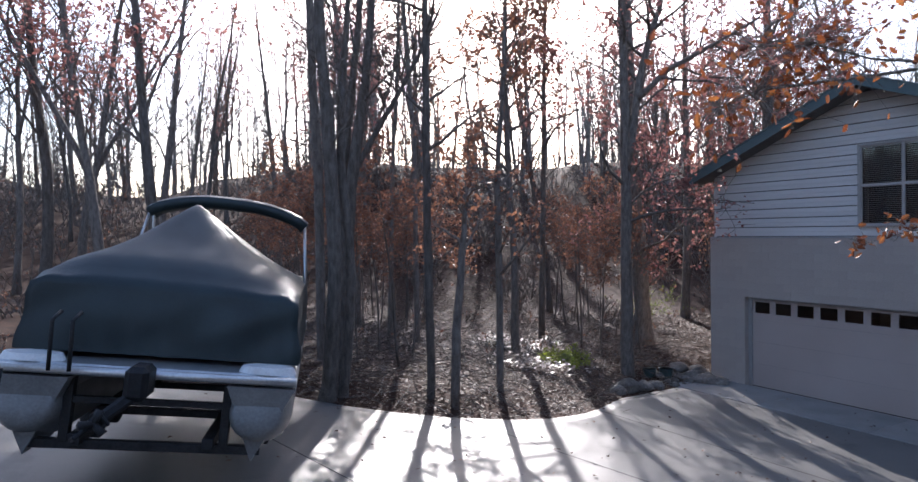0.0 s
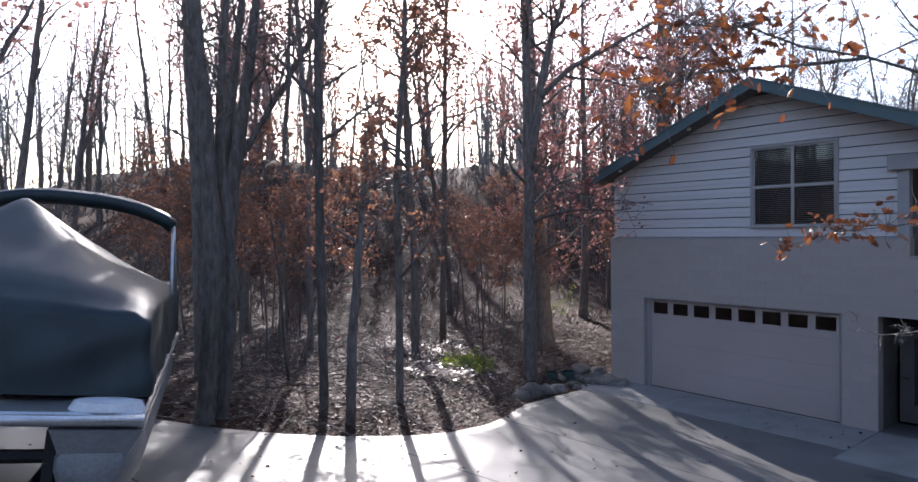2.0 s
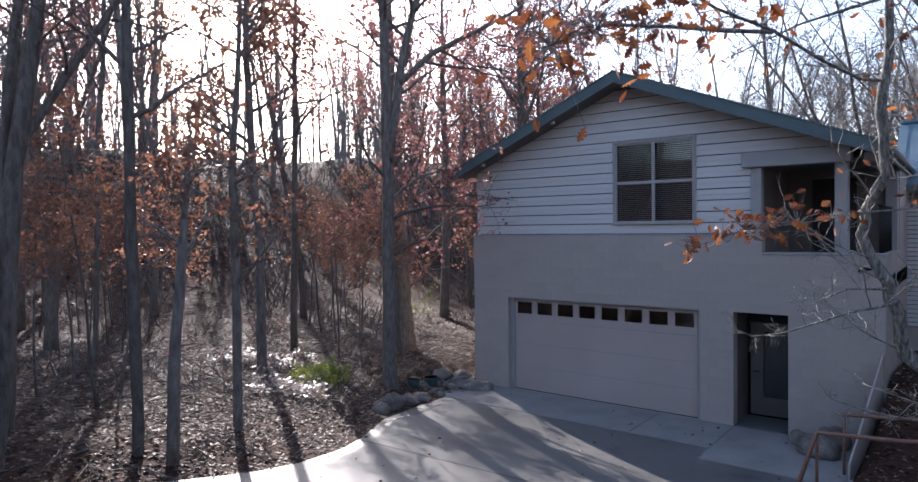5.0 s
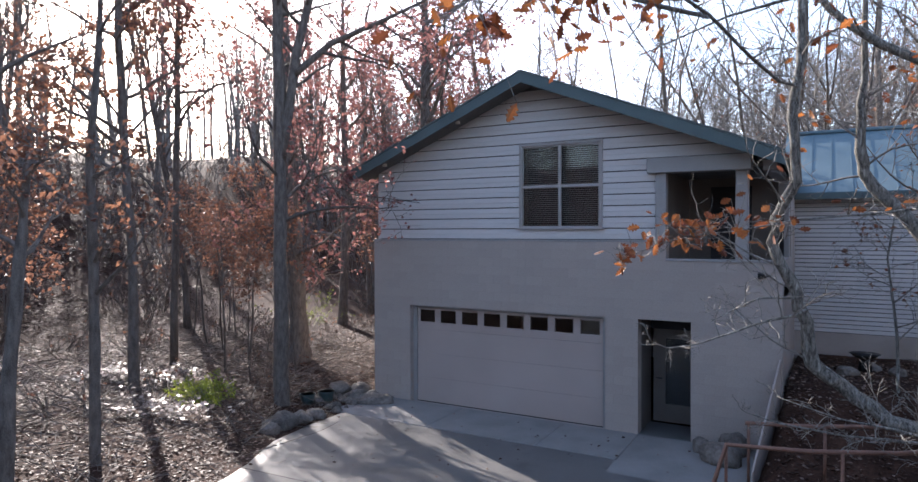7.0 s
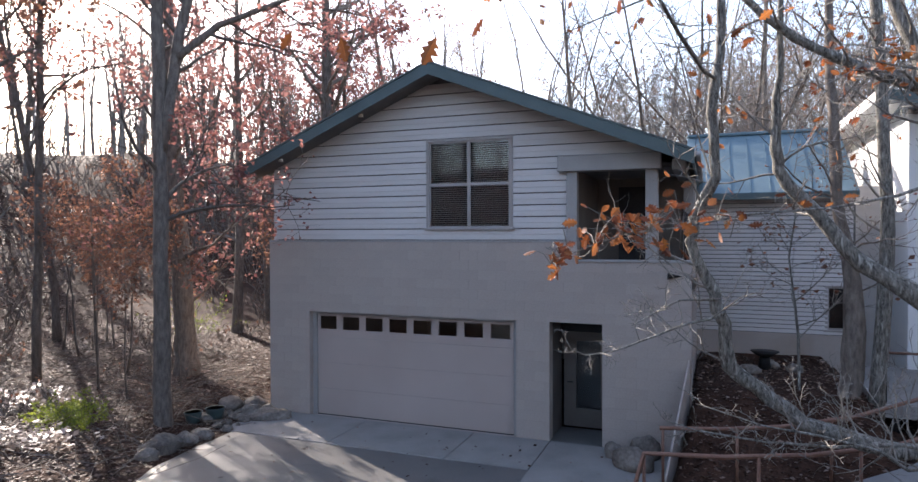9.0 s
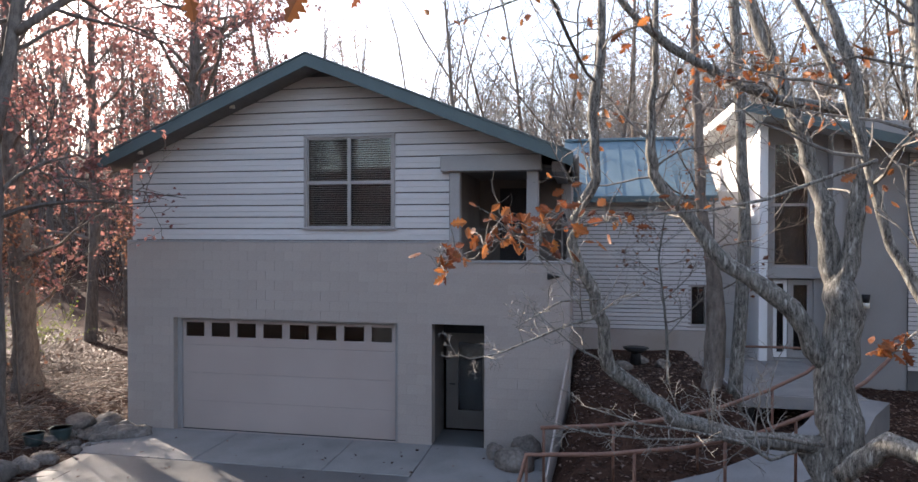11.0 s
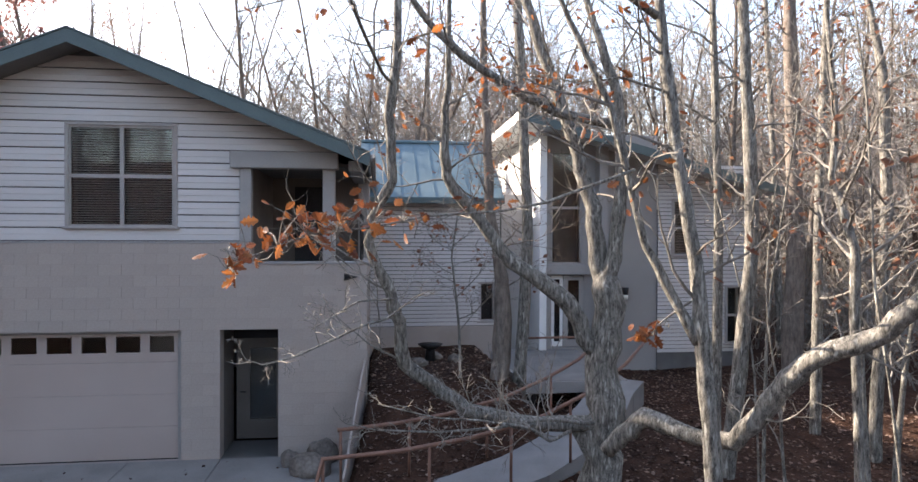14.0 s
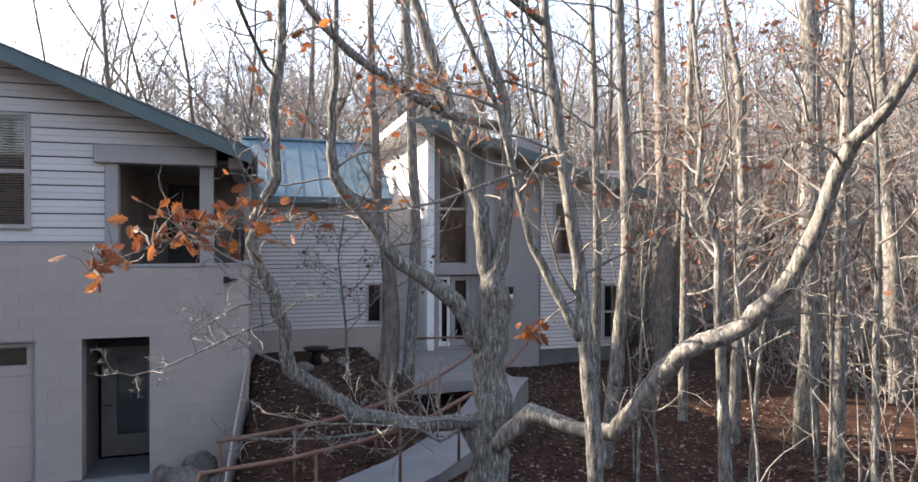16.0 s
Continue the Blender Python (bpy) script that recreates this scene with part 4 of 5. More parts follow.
F_ = [(-5.52, -3.77, 0.4, 0.135), (-5.52, -3.78, 3.36, 0.108), (-5.6, -3.89, 5.89, 0.100), (-5.68, -4, 8.9, 0.093), (-5.65, -3.96, 10.9, 0.077), (-5.61, -3.9, 14.9, 0.036)]
stem_tree("tree", "tall woodland tree with grey-brown leaves", [F_], 10, leaves=M_LEAF_BROWN, n_leaf=3400, size=0.14, limbs=24, reach=2.6, f0=0.4, low=(6.4, 12.5))
G_ = [(-7.38, -1.25, 0.3, 0.120), (-7.33, -1.19, 5.17, 0.087), (-7.3, -1.14, 9.09, 0.079), (-7.25, -1.08, 12.02, 0.063), (-7.2, -1, 16, 0.024)]
stem_tree("tree", "tall straight woodland tree with reddish leaves", [G_], 11, leaves=M_LEAF_RED, n_leaf=2600, size=0.13, limbs=24, reach=2.8, f0=0.35, low=(6.0, 14))
B_ = [(-2.15, -2.28, 0.2, 0.196), (-2.16, -2.29, 2.61, 0.160), (-2.17, -2.3, 5.74, 0.146), (-2.2, -2.33, 8.55, 0.133), (-2.22, -2.35, 10.42, 0.113), (-2.27, -2.4, 14.28, 0.051)]
BF = [(-2.16, -2.29, 5.90, 0.117), (-1.90, -2.04, 8.39, 0.110), (-1.66, -1.82, 9.78, 0.094), (-1.48, -1.66, 10.40, 0.078), (-1.12, -1.36, 13.0, 0.04)]
stem_tree("tree", "forked oak with dull red leaves beside the rock border", [B_, BF, [(-1.95, -2.1, 7.9, 0.08), (-1.2, -1.6, 8.7, 0.07), (-0.2, -1.2, 9.1, 0.055), (1.0, -0.8, 9.6, 0.03)], [(-2.15, -2.28, 4.9, 0.05), (-1.9, -2.0, 5.3, 0.04), (-1.5, -1.7, 5.6, 0.028), (-1.05, -1.4, 5.75, 0.012)]], 12, leaves=M_LEAF_RED, n_leaf=2500, size=0.125, limbs=[13, 9, 6, 8], reach=3.0, f0=[0.36, 0.2, 0.2, 0.3])
B2_ = [(-4.95, 1.40, 0.1, 0.40), (-5.0, 1.35, 0.8, 0.30), (-5.04, 1.32, 1.79, 0.277), (-5.11, 1.25, 4.17, 0.237), (-5.20, 1.17, 6.14, 0.218), (-5.26, 1.11, 9.10, 0.158), (-5.38, 0.99, 14, 0.08)]
stem_tree("tree", "thick dark-trunked oak with red leaves", [B2_], 13, leaves=M_LEAF_RED, n_leaf=1900, size=0.13, limbs=18, reach=3.6, f0=0.3)
R1 = [(-3.9, 6.8, 0.4, 0.22), (-3.85, 6.75, 7.18, 0.173), (-3.84, 6.75, 10.62, 0.162), (-3.87, 6.74, 12.75, 0.140), (-3.87, 6.73, 17.5, 0.06)]
stem_tree("tree", "tall oak with dense dark red leaves behind the garage", [R1], 14, leaves=M_LEAF_RED, n_leaf=10000, size=0.14, limbs=36, reach=4.8, f0=0.3, low=(3, 12.0))
stem_tree("tree", "oak with dark red leaves beyond the garage", [[(-8.3, 7.4, 0.5, 0.2), (-8.2, 7.5, 6, 0.16), (-8.4, 7.6, 11, 0.1), (-8.4, 7.6, 15, 0.04)]], 15, leaves=M_LEAF_RED, n_leaf=6000, size=0.14, limbs=28, reach=4.2, f0=0.25, low=(2, 12.2))

# the oak before the house
OT = [(11.53, -4.02, 0.2, 0.368), (11.56, -4.03, 1.2, 0.268), (11.57, -4.03, 1.96, 0.253), (11.58, -4.03, 2.72, 0.231), (11.56, -4.03, 3.5, 0.190), (11.56, -4.05, 3.78, 0.12)]
OL = [(11.54, -4.03, 3.4, 0.15), (11.45, -4.0, 4.1, 0.112), (11.33, -3.96, 4.76, 0.102), (11.21, -3.91, 5.29, 0.095), (10.98, -3.84, 6, 0.089), (10.73, -3.78, 6.71, 0.080), (10.54, -3.73, 7.34, 0.071), (10.24, -3.67, 8.31, 0.054), (9.8, -3.6, 11, 0.022)]
OR = [(11.58, -4.04, 3.45, 0.14), (11.67, -4.08, 4.1, 0.105), (11.71, -4.14, 4.67, 0.094), (11.7, -4.22, 5.25, 0.087), (11.62, -4.26, 6.05, 0.069), (11.4, -4.26, 6.71, 0.057), (11.19, -4.25, 7.3, 0.045), (10.93, -4.24, 8.18, 0.033), (10.8, -4.2, 10.5, 0.014)]
OU = [(11.5, -4, 2.6, 0.134), (11.04, -3.97, 3.31, 0.122), (10.3, -3.88, 3.84, 0.104), (9.83, -3.9, 4.45, 0.084), (9.4, -3.95, 4.99, 0.071), (9.36, -4.04, 5.36, 0.059), (9.4, -4.15, 6.09, 0.041), (9.4, -4.25, 7.17, 0.032), (9.39, -4.35, 8.6, 0.015)]
OD = [(11.5, -4.05, 1.67, 0.113), (10.67, -3.98, 1.67, 0.100), (9.69, -3.9, 1.86, 0.098), (9.15, -3.95, 2.3, 0.090), (8.85, -4.04, 2.54, 0.089), (8.79, -4.15, 3.09, 0.081), (8.6, -4.26, 3.62, 0.074), (8.39, -4.36, 4.11, 0.066), (8.49, -4.47, 4.51, 0.064), (8.68, -4.58, 4.86, 0.064), (8.63, -4.69, 5.62, 0.062), (8.73, -4.8, 6.57, 0.054), (8.77, -4.91, 8.3, 0.028)]
OX = [(11.65, -4.22, 5.66, 0.066), (10.81, -4.21, 5.81, 0.064), (10.28, -4.29, 6.05, 0.062), (9.54, -4.37, 6.47, 0.054), (9.02, -4.52, 6.93, 0.042), (8.5, -4.75, 7.6, 0.015)]
OS = [(8.79, -4.2, 3.25, 0.022), (8.63, -4.60, 3.20, 0.018), (8.29, -4.74, 3.11, 0.016), (7.89, -4.89, 2.95, 0.012), (7.57, -5.06, 2.83, 0.009), (7.26, -5.24, 2.79, 0.007), (7.12, -5.40, 2.88, 0.004)]
OS2 = [(8.7, -4.3, 3.4, 0.016), (8.29, -4.74, 3.42, 0.012), (8.03, -4.92, 3.29, 0.009), (7.77, -5.10, 3.14, 0.005)]
OS3 = [(11.3, -4.3, 1.75, 0.028), (10.43, -5.09, 2.05, 0.02), (9.87, -4.97, 1.93, 0.016), (9.20, -4.88, 1.88, 0.013), (8.51, -4.85, 1.92, 0.009), (8.17, -4.86, 2.00, 0.005)]
OS4 = [(10.9, -4.6, 1.75, 0.022), (10.40, -5.5, 1.93, 0.018), (10.13, -5.64, 2.13, 0.014), (9.64, -5.54, 2.19, 0.012), (9.14, -5.48, 2.22, 0.009), (8.51, -5.45, 2.38, 0.006)]
stem_tree("oak_tree", "old pale-barked oak with a low bent limb before the entrance", [OT, OL, OR, OU, OD, OX, OS, OS2, OS3, OS4], 20, bark=M_BARK_OAK, leaves=M_LEAF_OAK, n_leaf=230, size=0.135, low=(5.0, 99), slim=0.45, lobed=True, limbs=[0, 9, 9, 9, 10, 7, 11, 7, 14, 14], reach=1.5, f0=[0.9, 0.3, 0.2, 0.35, 0.3, 0.2, 0.1, 0.1, 0.15, 0.1], levels=(5, 3), sides=14, group="trees before the house", knots=0.10, twig_r=0.003)
T2 = [(11.66, -6.76, 0.5, 0.104), (11.66, -6.76, 1.23, 0.093), (11.64, -6.74, 2.09, 0.082), (11.56, -6.71, 3.04, 0.079), (11.53, -6.69, 3.36, 0.082), (11.49, -6.67, 3.96, 0.064), (11.35, -6.6, 4.88, 0.058), (11.25, -6.55, 5.75, 0.054), (11.18, -6.52, 6.42, 0.047), (11.13, -6.49, 9.13, 0.024)]
T2L = [(11.52, -6.68, 3.2, 0.059), (11.32, -6.62, 3.57, 0.049), (11.05, -6.53, 4.11, 0.041), (10.89, -6.49, 4.77, 0.036), (10.73, -6.46, 5.43, 0.036), (10.49, -6.41, 5.94, 0.030), (10.27, -6.37, 6.44, 0.024), (10.05, -6.34, 6.94, 0.016), (9.6, -6.3, 8, 0.008)]
stem_tree("oak_tree", "young forked oak with smooth grey bark", [T2, T2L], 21, bark=M_BARK_OAK, leaves=M_LEAF_OAK, n_leaf=70, size=0.11, slim=0.5, lobed=True, limbs=[9, 8], reach=1.6, f0=[0.45, 0.3], levels=(4, 3), sides=12, group="trees before the house", twig_r=0.004)
LB = [(10.99, -5.68, 1.86, 0.084), (11.12, -5.83, 2.09, 0.102), (11.28, -6.01, 2.31, 0.101), (11.49, -6.22, 2.25, 0.087), (11.72, -6.44, 2.20, 0.079), (11.90, -6.66, 2.23, 0.090), (12.06, -6.87, 2.57, 0.089), (12.18, -7.07, 2.92, 0.094), (12.27, -7.26, 3.13, 0.086), (12.62, -7.66, 3.41, 0.085), (12.79, -7.95, 3.79, 0.072), (12.87, -8.17, 4.24, 0.066), (12.90, -8.34, 4.71, 0.065), (12.91, -8.51, 4.97, 0.058), (12.96, -8.72, 5.16, 0.047), (13.01, -8.94, 5.50, 0.041), (13.07, -9.18, 5.84, 0.025)]


stem_tree("oak_limb", "broken pale oak limb sweeping up past the trunks", [LB], 22, bark=M_BARK_OAK, limbs=9, reach=1.1, f0=0.25, levels=(4, 3), sides=12, group="trees before the house", root=False, twig_r=0.003, slim=0.45)
TW_ = [(10.86, -6.48, 4.85, 0.0204), (10.92, -6.57, 4.83, 0.0177), (10.33, -6.88, 4.63, 0.0143), (9.88, -7.28, 4.48, 0.0122), (9.43, -7.69, 4.39, 0.0102), (8.83, -8.32, 4.33, 0.0075), (8.46, -8.71, 4.25, 0.0061), (8.15, -9.03, 4.21, 0.0048), (7.89, -9.27, 4.1, 0.0034), (7.8, -9.39, 4.04, 0.0027)]
RIGHT = [
    ("t13b", [(13.96, -2.89, 0.4, 0.12), (14.16, -3.00, 2.82, 0.109), (14.25, -3.06, 4.24, 0.099), (14.20, -3.03, 6.00, 0.089), (14.12, -2.98, 7.77, 0.074), (14.08, -2.96, 11, 0.03)]),
    ("t13c", [(14.30, -1.93, 0.4, 0.085), (14.32, -1.94, 4.24, 0.076), (14.26, -1.91, 6.70, 0.065), (14.21, -1.88, 8.17, 0.054), (14.16, -1.86, 11, 0.02)]),
    ("t13d", [(16.74, -1.12, 0.4, 0.1), (16.76, -1.13, 4.25, 0.088), (16.82, -1.17, 6.92, 0.076), (16.88, -1.22, 12, 0.03)]),
    ("t13e", [(13.59, -6.26, 0.3, 0.055), (13.52, -6.20, 3.05, 0.050), (13.51, -6.20, 4.06, 0.050), (13.33, -6.06, 4.84, 0.036), (13.37, -6.08, 5.44, 0.029), (13.28, -6.02, 6.66, 0.022)]),
    ("t10", [(10.93, 0.32, 0.9, 0.21), (10.97, 0.31, 2.08, 0.199), (10.96, 0.31, 3.36, 0.14), (10.76, 0.35, 4.5, 0.105), (10.68, 0.37, 5.83, 0.099), (10.60, 0.38, 7.44, 0.082), (10.54, 0.39, 12, 0.03)]),
    ("t10b", [(11.30, 0.24, 0.9, 0.152), (11.43, 0.22, 3.17, 0.117), (11.46, 0.21, 4.74, 0.111), (11.36, 0.23, 6.83, 0.105), (11.26, 0.25, 8.41, 0.094), (11.16, 0.28, 13, 0.04)]),
    ("t16a", [(17.73, -3.27, 0.3, 0.22), (17.78, -3.32, 3.24, 0.182), (17.76, -3.30, 6.33, 0.178), (17.71, -3.26, 8.39, 0.168), (17.67, -3.21, 14, 0.07)]),
    ("t16b", [(15.84, -5.64, 0.3, 0.11), (15.87, -5.67, 3.48, 0.099), (15.91, -5.71, 5.80, 0.081), (15.92, -5.72, 7.34, 0.063), (15.92, -5.72, 11, 0.03)]),
    ("thin", [(10.15, 0.39, 0.75, 0.03), (10.12, 0.40, 2.37, 0.025), (9.97, 0.42, 3.76, 0.02), (10.08, 0.40, 4.6, 0.014)]),
    ("t16c", [(22.53, -1.15, 0.5, 0.24), (22.45, -1.04, 3.62, 0.194), (22.33, -0.90, 5.65, 0.178), (22.24, -0.79, 8.38, 0.129), (22.19, -0.74, 14, 0.05)]),
    ("t16d", [(19.24, 3.24, 0.6, 0.27), (19.28, 3.21, 4.28, 0.205), (19.20, 3.27, 7.54, 0.18), (19.12, 3.33, 10.81, 0.15), (19.04, 3.38, 15, 0.08)]),
    ("mid", [(16.85, -2.5, 0.4, 0.11), (16.85, -2.5, 1.03, 0.099), (16.9, -2.54, 2.86, 0.093), (16.95, -2.58, 4.79, 0.088), (16.91, -2.55, 6.61, 0.082), (16.82, -2.48, 7.48, 0.07), (16.66, -2.35, 8.58, 0.047), (16.4, -2.1, 11, 0.02)]),
    ("low", [(14.77, -4.93, 0.3, 0.045), (14.69, -4.87, 2.2, 0.035), (14.65, -4.83, 3.59, 0.031), (14.58, -4.77, 4.33, 0.026), (14.42, -4.65, 4.82, 0.018), (14.2, -4.5, 5.6, 0.008)]),
    ("lean", [(14.92, -5.07, 0.3, 0.045), (15.01, -5.14, 2.24, 0.035), (15.06, -5.19, 2.97, 0.031), (15.19, -5.31, 3.85, 0.022), (15.27, -5.38, 4.4, 0.013), (15.4, -5.5, 5.4, 0.006)]),
    ("slim", [(15.96, -6.11, 0.3, 0.055), (15.96, -6.11, 2.76, 0.04), (15.97, -6.13, 4.25, 0.035), (15.95, -6.1, 5.36, 0.031), (15.92, -6.07, 6.47, 0.022), (15.9, -6.0, 9, 0.01)]),
    ("back", [(20.65, 5.88, 0.4, 0.1), (20.56, 5.94, 3.91, 0.089), (20.42, 6.03, 7.13, 0.079), (20.25, 6.14, 10.94, 0.069), (20.1, 6.2, 14, 0.03)]),
]
for i, (_, st) in enumerate(RIGHT):
    stem_tree("tree", "slim sunlit bare tree beside the house", [st], 40 + i, bark=M_BARK if i in (4, 10) else M_BARK_OAK, leaves=M_LEAF_BROWN, n_leaf=90, limbs=14, reach=2.2, f0=0.3, group="trees beside the house", levels=(5, 5), slim=0.5, twig_r=0.004)


def leafy_branch(name, label, st, seed, clusters, size, reach=0.7, twigs=14, f0=0.2, r=0.003):
    """A near branch with a few clusters of large oak leaves: (place along, spread, count)."""
    rng = random.Random(seed)
    SV, SF, TV, TF, tips, LV, LF = [], [], [], [], [], [], []
    pts, rad = [p[:3] for p in st], [p[3] for p in st]
    tube(SV, SF, pts, rad, 8)
    branches(SV, SF, TV, TF, tips, pts, rad, rng, twigs, f0, reach, (3, 2), 0.05, r, 0.7, 0.4)
    for f, spread, n in clusters:
        c, d, q = along(pts, rad, f)
        for i in range(n):
            e = c + Vector((rng.gauss(0, spread), rng.gauss(0, spread), 0.05 + rng.gauss(0, spread * 0.75)))
            tube(TV, TF, [tuple(c + (e - c) * 0.05), tuple(c.lerp(e, 0.5) + Vector((0, 0, 0.02))), tuple(e)], [r, r * 0.8, r * 0.5], 3, False)
            oak_leaf_mesh(LV, LF, e, size * rng.uniform(0.7, 1.25), rng)
    t = thing(name, label, "branch", group="oak branches")
    mesh_ob("limb", SV, SF, M_BARK_OAK, t, "", True)
    tagged(mesh_ob("crown", TV, TF, M_TWIG_PALE, t, "pale thin twigs"), kind="stuff")
    tagged(mesh_ob("foliage", LV, LF, M_LEAF_OAK, t, "orange-brown lobed oak leaves"), kind="stuff")
    return t


leafy_branch("oak_branch", "thin oak branch with orange leaves before the garage", TW_, 3, [(0.99, 0.05, 9), (0.9, 0.07, 9), (0.84, 0.08, 14), (0.78, 0.09, 22), (0.73, 0.09, 24), (0.67, 0.10, 22), (0.61, 0.10, 12), (0.5, 0.10, 6), (0.4, 0.1, 3)], 0.085)
UB = [(8.66, -4.75, 6.0, 0.02), (8.55, -5.8, 5.85, 0.018), (8.4, -7.2, 5.8, 0.016), (8.25, -8.6, 5.8, 0.014), (8.1, -9.6, 5.75, 0.011), (8.0, -10.3, 5.8, 0.008), (7.75, -11.0, 5.75, 0.004)]
leafy_branch("oak_branch", "overhanging oak branch with red-orange leaves", UB, 4, [(0.96, 0.4, 70), (0.86, 0.36, 70), (0.76, 0.3, 46), (0.62, 0.25, 18)], 0.095, 0.9, 16)
UB2 = [(8.24, -8.6, 5.79, 0.018), (8.1, -9.5, 5.62, 0.016), (8.0, -10.2, 5.5, 0.012), (7.85, -10.8, 5.4, 0.008), (7.6, -11.1, 5.25, 0.004)]
leafy_branch("oak_branch", "slim overhanging twig with clustered orange leaves", UB2, 5, [(0.97, 0.26, 44), (0.8, 0.28, 50), (0.6, 0.24, 36)], 0.095, 0.6, 10)
UC = [(11.2, -6.5, 6.3, 0.04), (10.6, -6.7, 6.55, 0.034), (9.8, -6.9, 6.5, 0.028), (9.0, -7.1, 6.35, 0.02), (8.2, -7.2, 6.2, 0.012), (7.4, -7.2, 5.95, 0.005)]
leafy_branch("oak_branch", "overhanging oak branch with scattered orange leaves", UC, 14, [(0.95, 0.25, 8), (0.7, 0.3, 9), (0.5, 0.35, 10), (0.3, 0.3, 9)], 0.10, 1.1, 14)

HC = [(11.50, -6.68, 3.62, 0.014), (11.38, -6.60, 3.52, 0.011), (11.24, -6.50, 3.38, 0.008), (11.12, -6.40, 3.18, 0.004)]
leafy_branch("oak_branch", "short oak twig with a hanging bunch of orange leaves", HC, 24, [(0.99, 0.06, 13), (0.8, 0.06, 7)], 0.12, 0.3, 4)
OC = [(10.81, -4.25, 5.8, 0.02), (10.5, -4.8, 5.9, 0.015), (10.1, -5.4, 5.8, 0.011), (9.7, -5.9, 5.75, 0.005)]
leafy_branch("oak_branch", "slim oak branch with a few orange leaves", OC, 25, [(0.95, 0.15, 7), (0.66, 0.1, 12), (0.35, 0.15, 8)], 0.11, 0.7, 10)
TC = [(11.2, -6.54, 5.6, 0.016), (10.8, -6.5, 5.72, 0.012), (10.45, -6.3, 5.7, 0.008), (10.1, -6.2, 5.8, 0.004)]
leafy_branch("oak_branch", "slim oak branch with a few orange leaves", TC, 26, [(0.95, 0.12, 5), (0.66, 0.1, 9), (0.35, 0.1, 7)], 0.10, 0.6, 9)

# woodland: templates set out over the slope
rng = random.Random(11)


def free(x, y, gap):
    if on_drive(x, y) or -1.8 < x < 9.2 and -5 < y < 10:
        return False
    if 8 < x < 20.5 and -5 < y < 15:
        return False
    if x > edge_x(y) - 1.2 and x < 20 and y < 0:
        return False
    if x > 0 and y < -3 and x < 15:
        return False
    if any(abs((x - a) * 0.515 + (y - b) * 0.857) < 1.4 for a, b in LANES) and x < 6:
        return False
    return all((x - a) ** 2 + (y - b) ** 2 > gap * gap for a, b in placed)


LANES = [(11.5, -4.0), (11.6, -6.6), (12.9, -8.3), (12.9, 8.5), (3.5, -11.0), (-5.4, -2.9)]
placed = [(-0.4, -11.6), (-1.9, -10.8), (-3.26, -10.85), (-7.7, -7.1), (-6.43, -6.77), (0.06, -9.8), (0.5, -9.5), (-0.26, -7.9), (-5.5, -3.8), (-7.4, -1.2), (-2.1, -2.3), (-5, 1.4), (-3.9, 6.8)] + [(st[0][0], st[0][1]) for _, st in RIGHT]
kinds = ["bare", "bare", "bare", "brown", "red", "brown", "bare", "red"]
protos = [template(k, 100 + i) for i, k in enumerate(kinds)]
fan = template("fan", 301)
fan.matrix_basis = pose(26, 12, ground(26, 12), 0, 0, 40)
spots = []
tries = 0
while len(spots) < 195 and tries < 9000:
    tries += 1
    a = rng.uniform(-75, 112)
    d = rng.uniform(11, 62) ** 1.0
    x, y = 8.5 - math.sin(radians(a)) * d, -12.5 + math.cos(radians(a)) * d
    if (a < 20 or d > 15) and not (a > 58 and rng.random() < 0.52) and not (36 < a <= 58 and rng.random() < 0.3) and not (-28 < a < 15 and rng.random() < 0.4) and free(x, y, 1.5 + d * 0.016):
        placed.append((x, y))
        spots.append((x, y, a, d))
for i, (x, y, a, d) in enumerate(spots):
    q = rng.random()
    if a > 25:
        k = rng.choice((0, 1, 2, 3, 5, 6)) if q < 0.7 else rng.choice((4, 7))
    else:
        k = rng.choice((0, 1, 2, 6)) if q < 0.85 else rng.choice((3, 5))
    m = pose(x, y, ground(x, y), rng.gauss(0, 1.5), rng.gauss(0, 1.5), rng.uniform(0, 360))
    c = copy_thing(fan if a < 20 and q < 0.42 else protos[k], m)
    c.scale = [rng.uniform(0.75, 1.2)] * 3
for i, (x, y) in enumerate(((9.5, 16.0), (12.0, 19.5), (15.5, 17.0), (18.5, 20.0), (6.0, 18.0), (1.5, 16.5), (21.5, 14.0), (10.8, 24.0))):
    c = copy_thing(fan, pose(x, y, ground(x, y), 0, 0, i * 77))
    c.scale = [1.35 + 0.08 * (i % 5)] * 3
# Unseen trees added behind the camera to darken reflections and cut sky fill.
for i in range(44):
    a, d = 118 + i * 3.95, rng.uniform(13, 34)
    x, y = 8.5 - math.sin(radians(a)) * d, -13.5 + math.cos(radians(a)) * d
    c = copy_thing(protos[i % 8], pose(x, y, ground(x, y), 0, 0, i * 53))
    c.scale = [rng.uniform(0.8, 1.1)] * 3
for i, p in enumerate(protos):
    a = 40 + i * 7
    x, y = 8.5 - math.sin(radians(a)) * 64, -12.5 + math.cos(radians(a)) * 64
    p.matrix_basis = pose(x, y, ground(x, y), 0, 0, i * 50)
saps = [template("sapling", 200 + i) for i in range(3)]
n = 0
